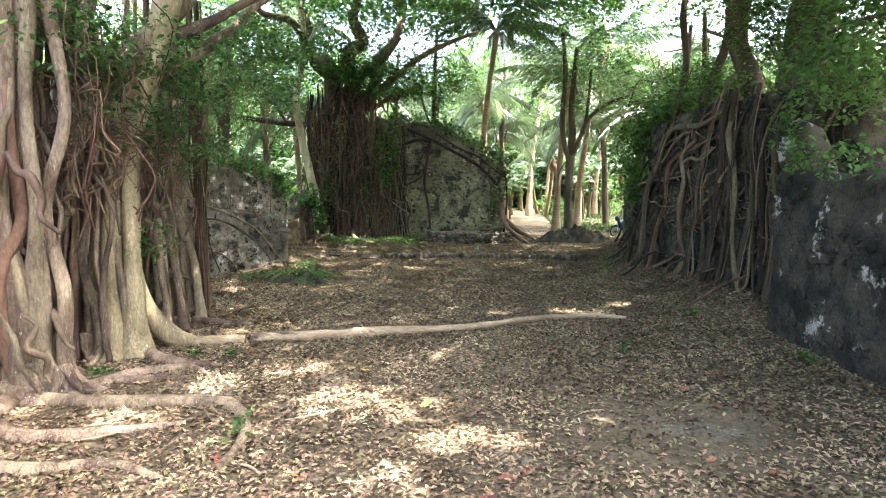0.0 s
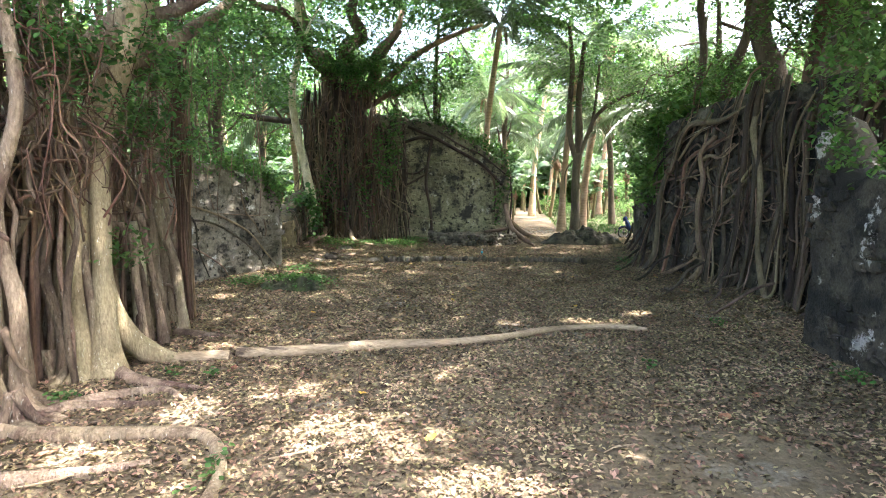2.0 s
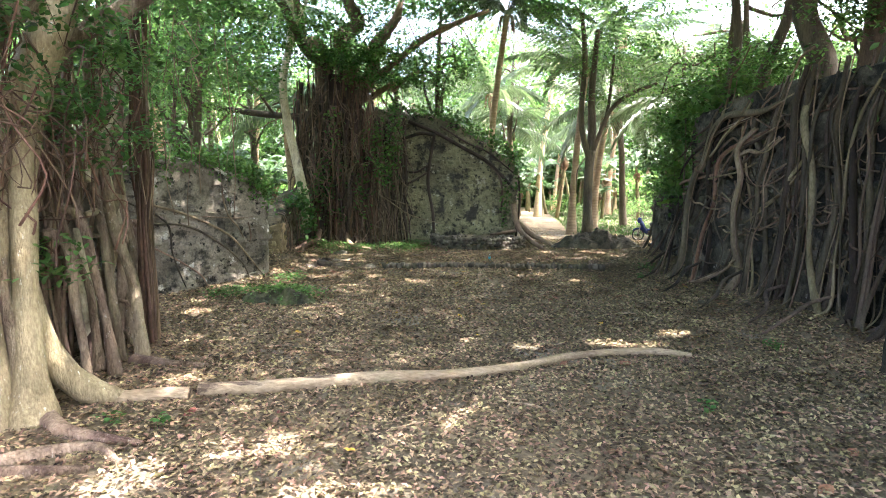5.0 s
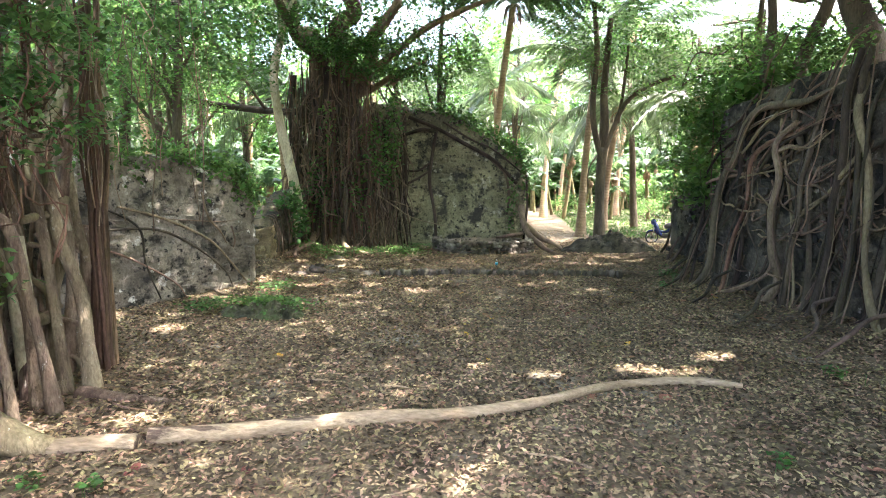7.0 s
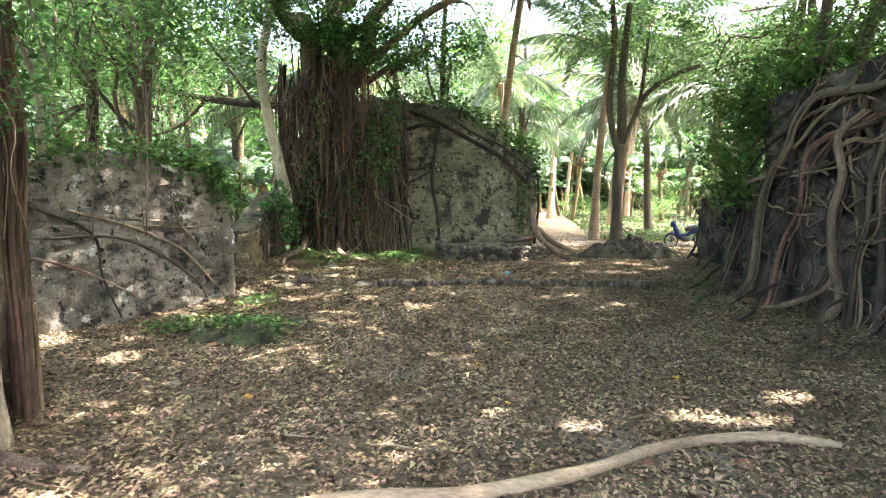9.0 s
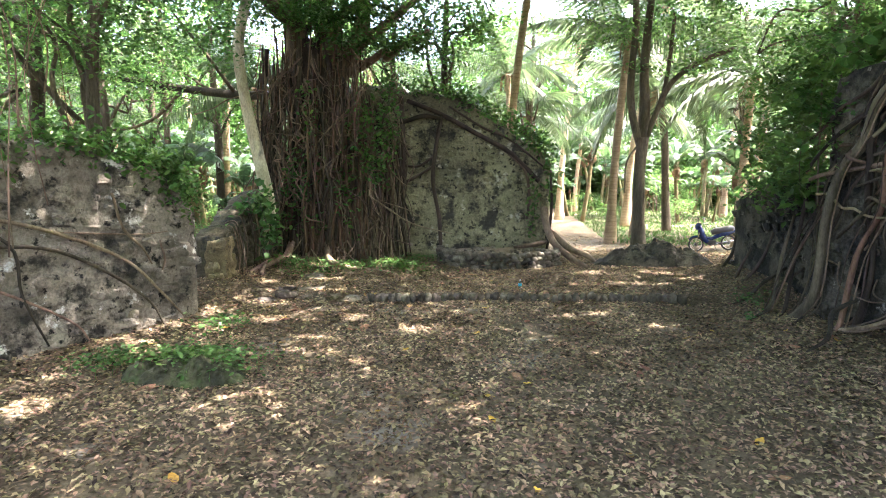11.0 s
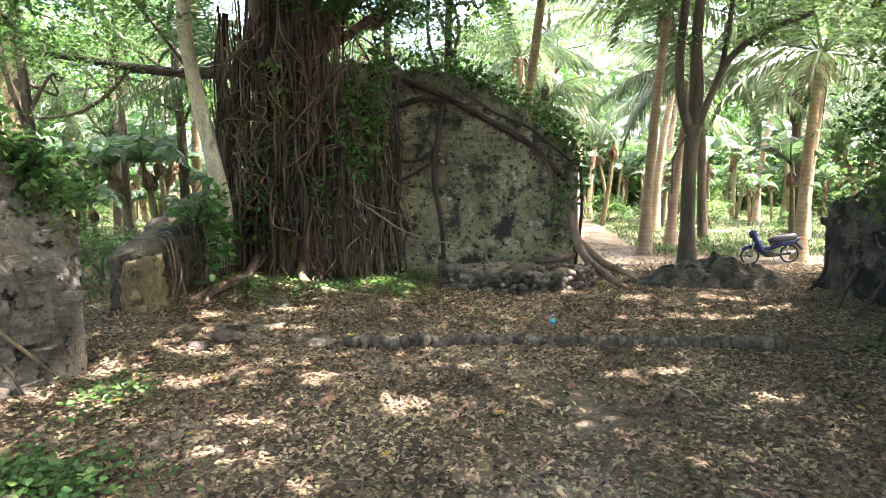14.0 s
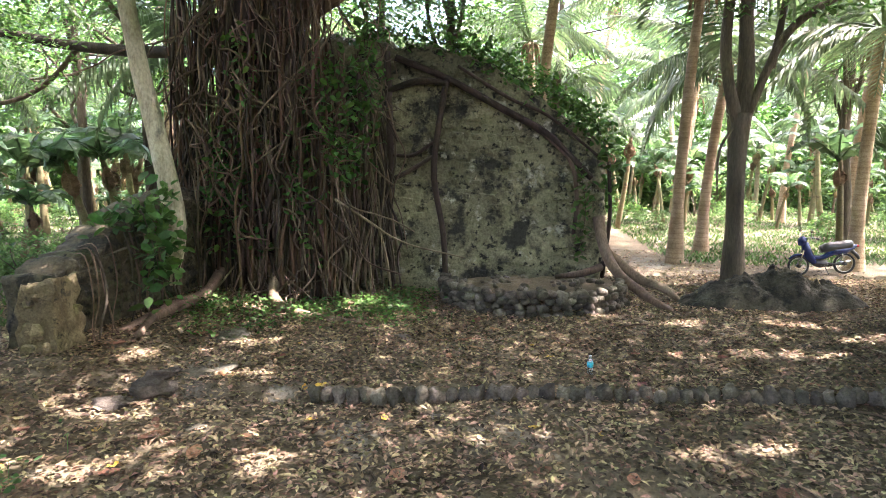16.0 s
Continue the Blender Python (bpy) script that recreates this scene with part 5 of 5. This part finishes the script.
def dry_leaf(seed, mat, length=.2):
    """A curled leaf with a midrib fold, pointed at both ends."""
    rng = np.random.RandomState(seed)
    g = Geo()
    n = 7
    v, curl = [], rng.uniform(.15, .5)
    for i in range(n):
        s = i / (n - 1)
        w = length * .26 * math.sin(math.pi * (s * .92 + .05)) ** .8
        z = length * curl * (s - .5) ** 2
        for q in (-1, 0, 1):
            v.append((length * (s - .5), q * w, z + abs(q) * w * rng.uniform(.1, .6) + .004))
    g.add(v, [(i * 3 + j, i * 3 + j + 1, (i + 1) * 3 + j + 1, (i + 1) * 3 + j) for i in range(n - 1) for j in range(2)])
    return g.mesh("fallen_leaf", mat)


DRY = [(dry_leaf(1, BROWNLEAF), "large curled brown dry leaf"), (dry_leaf(2, BROWNLEAF, .25), "large curled brown dry leaf"), (dry_leaf(3, REDLEAF, .2), "rust-red dry leaf on the litter"),
       (dry_leaf(4, YELLOWLEAF, .13), "yellow fallen leaf on the litter"), (dry_leaf(5, BROWNLEAF, .17), "large curled brown dry leaf")]
rnd = random.Random(6)
LEAFSPOTS = [(rnd.uniform(-4.5, 5.2), 3.5 + 18.5 * rnd.random() ** .8, rnd.choice((0, 1, 2, 3, 3, 4, 0, 4))) for _ in range(150)]
LEAFSPOTS += [(-1.85, 17.78, 3), (-1.7, 17.8, 3), (.93, 18.45, 3), (.6, 13.4, 3), (1.0, 22.0, 3), (5.1, 15.0, 3), (2.6, 5.9, 2), (-.5, 6.2, 4)]
for x, y, k in LEAFSPOTS:
    ob = new("fallen_leaf", DRY[k][0])
    ob.matrix_basis = pose(x, y, float(ground_z(x, y)) + .012, rnd.gauss(0, 9), rnd.gauss(0, 9), rnd.uniform(0, 360)) @ Matrix.Scale(rnd.uniform(.7, 1.15), 4)
    tagged(ob, DRY[k][1], "leaf", "large fallen leaves")

# twigs and small stones
random.seed(21)
for k in range(46):
    x, y = random.uniform(-4.5, 5), random.uniform(4, 21)
    a, ln = random.uniform(0, 6.3), random.uniform(.2, .7)
    g = Geo()
    r = random.uniform(.005, .014)
    tube(g, spline(on_ground([(x, y), (x + .5 * ln * math.cos(a), y + .5 * ln * math.sin(a), random.uniform(0, .03)), (x + ln * math.cos(a + .2), y + ln * math.sin(a + .2))], .02), 3), [r, r, r * .5], 6)
    tagged(part("twig", g, LOGWOOD if k % 2 else ROOTBARK), "thin dry twig lying on the litter", "twig", "dry twigs")
for x, y, s in [(-3.3, 17.9, 1.5), (-3.0, 18.1, 1.2), (-3.6, 17.3, 1.0), (-3.2, 19.5, 1.4), (-2.6, 17.0, .6), (-.5, 17.3, .55), (-1.0, 19.6, .8), (4.9, 13.6, .9), (3.2, 19.8, .6), (-2.1, 17.2, .6), (1.9, 20.2, .5), (4.1, 19.3, .6)]:
    ob = new("loose_stone", LOOSE[int(s * 10) % 4])
    ob.matrix_basis = pose(x, y, float(ground_z(x, y)) - .01, 0, 0, 90 * s * x) @ Matrix.Diagonal((s * 1.5, s * 1.2, s * .6, 1))
    tagged(ob, "loose dark stone half buried in litter", "stone", "loose stones")

# ---- water bottle ----
CLEAR = bpy.data.materials.new("clear_plastic")
CLEAR.use_nodes = True
cb = CLEAR.node_tree.nodes["Principled BSDF"]
cb.inputs["Base Color"].default_value = (.85, .95, 1, 1)
cb.inputs["Roughness"].default_value, cb.inputs["IOR"].default_value, cb.inputs["Transmission Weight"].default_value = .08, 1.3, .85
CYAN = plain("cyan_label", (.03, .45, .62), .4)
WHITE = plain("white_plastic", (.75, .78, .78), .4)


def lathe(geo, at, prof, sides=20):
    v, f = [], []
    for r, z in prof:
        v += [(at[0] + r * math.cos(6.28318 * i / sides), at[1] + r * math.sin(6.28318 * i / sides), at[2] + z) for i in range(sides)]
    for k in range(len(prof) - 1):
        f += [(k * sides + i, k * sides + (i + 1) % sides, (k + 1) * sides + (i + 1) % sides, (k + 1) * sides + i) for i in range(sides)]
    f += [tuple(range(sides))[::-1], tuple(range((len(prof) - 1) * sides, len(prof) * sides))]
    geo.add(v, f)


bz = float(ground_z(1.08, 18.15)) + .012
bottle = thing("water_bottle", (1.08, 18.15, bz), "small clear plastic water bottle with a cyan label", "bottle")
g = Geo()
lathe(g, (1.08, 18.15, bz), [(.026, 0), (.031, .008), (.032, .05), (.029, .06), (.032, .07), (.032, .135), (.024, .165), (.013, .185), (.013, .195)])
part("bottle_body", g, CLEAR, bottle)
g = Geo()
lathe(g, (1.08, 18.15, bz), [(.0335, .085), (.0335, .135)])
part("label", g, CYAN, bottle, "cyan paper label")
g = Geo()
lathe(g, (1.08, 18.15, bz), [(.0155, .19), (.0155, .208), (.013, .21)])
part("cap", g, WHITE, bottle)

# ---- motorcycle ----
BLUE = plain("blue_gloss_paint", (.015, .03, .12), .25)
BLACKP = plain("black_plastic", (.02, .02, .02), .5)
SEATM = plain("black_vinyl_seat", (.03, .03, .033), .35)
TYRE = plain("tyre_rubber", (.025, .025, .025), .85)
CHROME = plain("chromed_steel", (.65, .65, .65), .18, 1.0)
BRASS = plain("dull_gold_rim", (.6, .56, .48), .35, 0.6)
bike = thing("motorcycle", (0, 0, 0), "blue underbone motorcycle with a black seat parked on its stand", "motorcycle")


def bar(name, pts, r, mat, parent, label="", sides=10, flat=1.0):
    g = Geo()
    tube(g, spline(pts, 5), r, sides, 0, flat)
    return part(name, g, mat, parent, label)


def wheel(name, x):
    w = []
    for rr, tr, mat, nm in ((.262, .033, TYRE, "tyre"), (.232, .012, BRASS, "rim")):
        g = Geo()
        a = np.linspace(0, 2 * np.pi, 33)
        tube(g, np.stack([x + rr * np.cos(a), 0 * a, .295 + rr * np.sin(a)], 1), [tr], 8)
        w.append(part(nm, g, mat, bike if not w else w[0]))
    w[0].name = name
    g = Geo()
    tube(g, [(x, -.06, .295), (x, .06, .295)], [.05, .05], 12)
    part("hub", g, BLACKP, w[0])
    for k in range(18):
        a = k * math.pi / 9
        g = Geo()
        tube(g, [(x + .04 * math.cos(a + .3), .03 * (-1) ** k, .295 + .04 * math.sin(a + .3)), (x + .225 * math.cos(a), 0, .295 + .225 * math.sin(a))], [.0025], 4)
        part("spoke", g, CHROME, w[0])


wheel("front_wheel", .61)
wheel("rear_wheel", -.61)
for s in (-.07, .07):
    bar("fork_leg", [(.61, s, .295), (.55, s, .55), (.46, s, .8)], [.02, .022, .025], CHROME, bike)
    bar("swing_arm", [(-.61, s, .295), (-.35, s, .3), (-.1, s, .34)], [.02, .022], BLACKP, bike)
    bar("shock_absorber", [(-.58, s * 1.3, .36), (-.5, s * 1.3, .6)], [.026, .024], CHROME, bike)
bar("front_fender", [(.86, 0, .5), (.75, 0, .58), (.6, 0, .61), (.45, 0, .56)], [.02, .036, .04, .03], BLUE, bike, "blue mudguard")
bar("leg_shield", [(.43, 0, .95), (.4, 0, .78), (.3, 0, .52), (.18, 0, .36)], [.1, .15, .15, .1], BLUE, bike, "", 14, .8)
bar("front_cowl", [(.53, 0, .86), (.5, 0, 1.0), (.43, 0, 1.07)], [.08, .13, .09], BLUE, bike, "", 14)
bar("headlight", [(.5, 0, .95), (.585, 0, .935)], [.08, .06], WHITE, bike, "", 14)
bar("body_spine", [(.3, 0, .55), (.0, 0, .5), (-.2, 0, .58), (-.4, 0, .66)], [.07, .08, .11, .12], BLUE, bike, "", 14, .8)
bar("tail_cowl", [(-.3, 0, .66), (-.6, 0, .68), (-.86, 0, .76), (-.95, 0, .8)], [.12, .12, .07, .03], BLUE, bike, "", 14)
bar("seat", [(.02, 0, .72), (-.15, 0, .77), (-.45, 0, .79), (-.75, 0, .83), (-.84, 0, .83)], [.08, .11, .12, .11, .05], SEATM, bike, "", 14, 1.2)
bar("engine", [(.22, 0, .36), (.05, 0, .33), (-.12, 0, .32)], [.07, .12, .1], BLACKP, bike, "", 14)
bar("exhaust_pipe", [(.2, -.1, .3), (-.1, -.13, .22), (-.35, -.14, .25), (-.85, -.14, .34)], [.02, .022, .045, .05], CHROME, bike)
bar("handlebar", [(.3, -.33, 1.08), (.4, -.15, 1.1), (.44, 0, 1.06), (.4, .15, 1.1), (.3, .33, 1.08)], [.015], CHROME, bike)
for s in (-1, 1):
    bar("grip", [(.305, s * .32, 1.08), (.27, s * .4, 1.075)], [.022], BLACKP, bike)
    m = bar("mirror_stem", [(.38, s * .24, 1.09), (.4, s * .3, 1.24)], [.008], BLACKP, bike)
    bar("mirror", [(.42, s * .32, 1.28), (.385, s * .32, 1.285)], [.06, .065], CHROME, m, "round chromed mirror", 16)
bar("rear_fender", [(-.8, 0, .66), (-.95, 0, .5), (-1.0, 0, .4)], [.05, .05, .03], BLACKP, bike)
bar("tail_light", [(-.93, 0, .78), (-.985, 0, .77)], [.05, .03], plain("red_lens", (.4, .02, .02), .2), bike)
bar("side_stand", [(-.02, .1, .3), (-.1, .22, .02)], [.012], BLACKP, bike)
bar("foot_rest", [(.06, -.22, .28), (.06, .22, .28)], [.014], BLACKP, bike)
bike.matrix_basis = pose(8.02, 25.5, float(ground_z(8.02, 25.5)) + .01, 0, 4, 176) @ Matrix.Scale(.81, 4)

# ---- stones in the walls ----


def block_mesh(seed, a, b, c):
    bm = bmesh.new()
    bmesh.ops.create_cube(bm, size=1)
    bmesh.ops.bevel(bm, geom=bm.edges[:], offset=.16, segments=1, affect="EDGES")
    for v in bm.verts:
        v.co = v.co + noise.noise_vector(v.co * 2 + Vector((seed * 3.7, 0, 0))) * .3
        v.co = Vector((v.co.x * a, v.co.y * b, v.co.z * c))
    me = bpy.data.meshes.new("stone")
    bm.to_mesh(me)
    bm.free()
    return me


rnd = random.Random(12)
SHAPES = [(.26, .12, .13), (.2, .12, .15), (.32, .12, .14), (.16, .12, .12)]
for ob, p0, way, out, length, top, mat in WALLS:
    kinds = []
    for k, dims in enumerate(SHAPES):
        me = block_mesh(k, *dims)
        me.materials.append(mat)
        kinds.append(me)
    turn = math.degrees(math.atan2(way.y, way.x))
    spots = []
    z = .08
    while z < 4.4:
        s = rnd.uniform(0, .3)
        while s < length - .1:
            q = p0 + way * s
            if z + .15 < top(s / length) and noise.noise(Vector((q.x * .9, q.y * .9, z * 1.1))) > -.05 and q.y > 2:
                spots.append((q, z))
            s += rnd.uniform(.22, .42)
        z += rnd.uniform(.16, .2)
    rnd.shuffle(spots)
    for q, z in spots[:130 if ob.name == "wall_left" else 220]:
        st = part("stone", rnd.choice(kinds), None, ob)
        w = q - out * rnd.uniform(.0, .045)
        st.matrix_basis = pose(w.x, w.y, z + rnd.gauss(0, .04), rnd.gauss(0, 5), rnd.gauss(0, 6), turn + rnd.gauss(0, 4)) @ Matrix.Diagonal((rnd.uniform(.8, 1.15), 1, rnd.uniform(.8, 1.15), 1))

# thin roots draped over the broken wall
rnd = random.Random(44)
for k in range(16):
    y = rnd.uniform(18.5, 21.6)
    h = float(np.interp((y - 18.3) / 4.6, [0, .2, .45, 1], [1.0, 1.35, 1.75, 2.1]))
    r = rnd.uniform(.008, .022)
    g = Geo()
    tube(g, spline([(-4.95, y + .1, h + .02), (-4.68, y, h + .03), (-4.52 + rnd.uniform(0, .06), y - .15, h * .62), (-4.45, y - rnd.uniform(.1, .5), h * .3), (-4.3 + rnd.uniform(-.1, .2), y - rnd.uniform(.3, .8), .14)], 4), [r * .7, r, r, r * .8, r * .5], 6, .06)
    tagged(part("creeping_root", g, ROOTBARK if k % 2 else DARKROOT), "thin brown root draped over a broken wall", "root", "roots on the broken wall")

# squared ochre stones at the end of the broken wall
kinds = [block_mesh(30 + k, *d) for k, d in enumerate([(.2, .24, .15), (.27, .24, .13), (.15, .22, .17), (.22, .22, .11)])]
for me in kinds:
    me.materials.append(YELLOWSTONE)
pillar = thing("pillar_stump", (-4.72, 18.2, .1), "stump of a pillar of ochre rubble stones", "pillar")
bm = bmesh.new()
bmesh.ops.create_cube(bm, size=1)
bmesh.ops.subdivide_edges(bm, edges=bm.edges[:], cuts=17, use_grid_fill=True)
for v in bm.verts:
    c = v.co.copy()
    q = Vector((c.x * .44, c.y * .5, c.z * 1.25))
    taper = 1 - .16 * (c.z + .5) - .1 * max(0, c.z - .25)
    q.x, q.y = q.x * taper, q.y * taper
    push = noise.noise(q * 3.1) * .09 + noise.noise(q * 7) * .05 + noise.noise(q * 15) * .025
    v.co = q * (1 + push * 1.5) + noise.noise_vector(q * 5.3) * .06 + noise.noise_vector(q * 12) * .03 + Vector((-4.73, 18.28, .42)) + Vector((0, 0, .22 * c.x * max(0, c.z)))
me = bpy.data.meshes.new("core")
bm.to_mesh(me)
bm.free()
me.polygons.foreach_set("use_smooth", [True] * len(me.polygons))
me.materials.append(YELLOWSTONE)
part("core", me, None, pillar)
for k in range(26):
    z = .08 + .9 * rnd.random()
    st = part("stone", rnd.choice(kinds), None, pillar)
    w = .2 - .05 * z
    side = k % 3 == 0
    st.matrix_basis = pose(-4.73 + (w - .03 if side else rnd.uniform(-w + .06, w - .06)), 18.28 + (rnd.uniform(-.15, .15) if side else -.235 + .06 * z), z, rnd.gauss(0, 9), rnd.gauss(0, 9), rnd.gauss(0, 14)) @ Matrix.Diagonal((rnd.uniform(.5, .9), .5, rnd.uniform(.6, 1.0), 1))
# stones lying in the bed
for k in range(40):
    a, q = rnd.uniform(.1, 3.04), 1.4 * rnd.random() ** .5
    st = part("stone", rnd.choice(RING), None, ring)
    st.matrix_basis = pose(1.0 - q * math.cos(a), 22.45 - q * math.sin(a), .45, rnd.gauss(0, 20), rnd.gauss(0, 20), rnd.uniform(0, 360)) @ Matrix.Scale(rnd.uniform(.4, .8), 4)

# roots creeping over the low wall
w0, w1 = Vector((-8.2, 11.3, 0)), Vector((-4.25, 16.2, 0))
wn_ = Vector((.78, -.63, 0))
for line, r in [([(.55, 1.75), (.68, 1.5), (.82, 1.05), (.9, .5), (.95, .1)], .035), ([(.5, 1.35), (.66, 1.3), (.78, .9), (.87, .4), (.9, .02)], .03), ([(.8, 2.0), (.82, 1.5), (.86, 1.2), (.88, .95)], .028),
                ([(.68, 1.5), (.76, 1.45), (.86, 1.4), (.92, 1.42)], .014), ([(.9, 1.3), (.91, 1.0), (.9, .8)], .022), ([(.45, 1.9), (.6, 1.4), (.62, .7), (.66, 0)], .03), ([(.4, 1.2), (.55, .9), (.7, .3), (.74, -.05)], .025)]:
    g = Geo()
    tube(g, spline([tuple(w0 + (w1 - w0) * u + wn_ * .06 + Vector((0, 0, z))) for u, z in line], 5), [r * .6, r * .8, r * .65, r * .4], 8, .09)
    tagged(part("creeping_root", g, DARKROOT if r == .03 else ROOTBARK), "thin brown root creeping down a ruined wall", "root", "roots on the low wall")
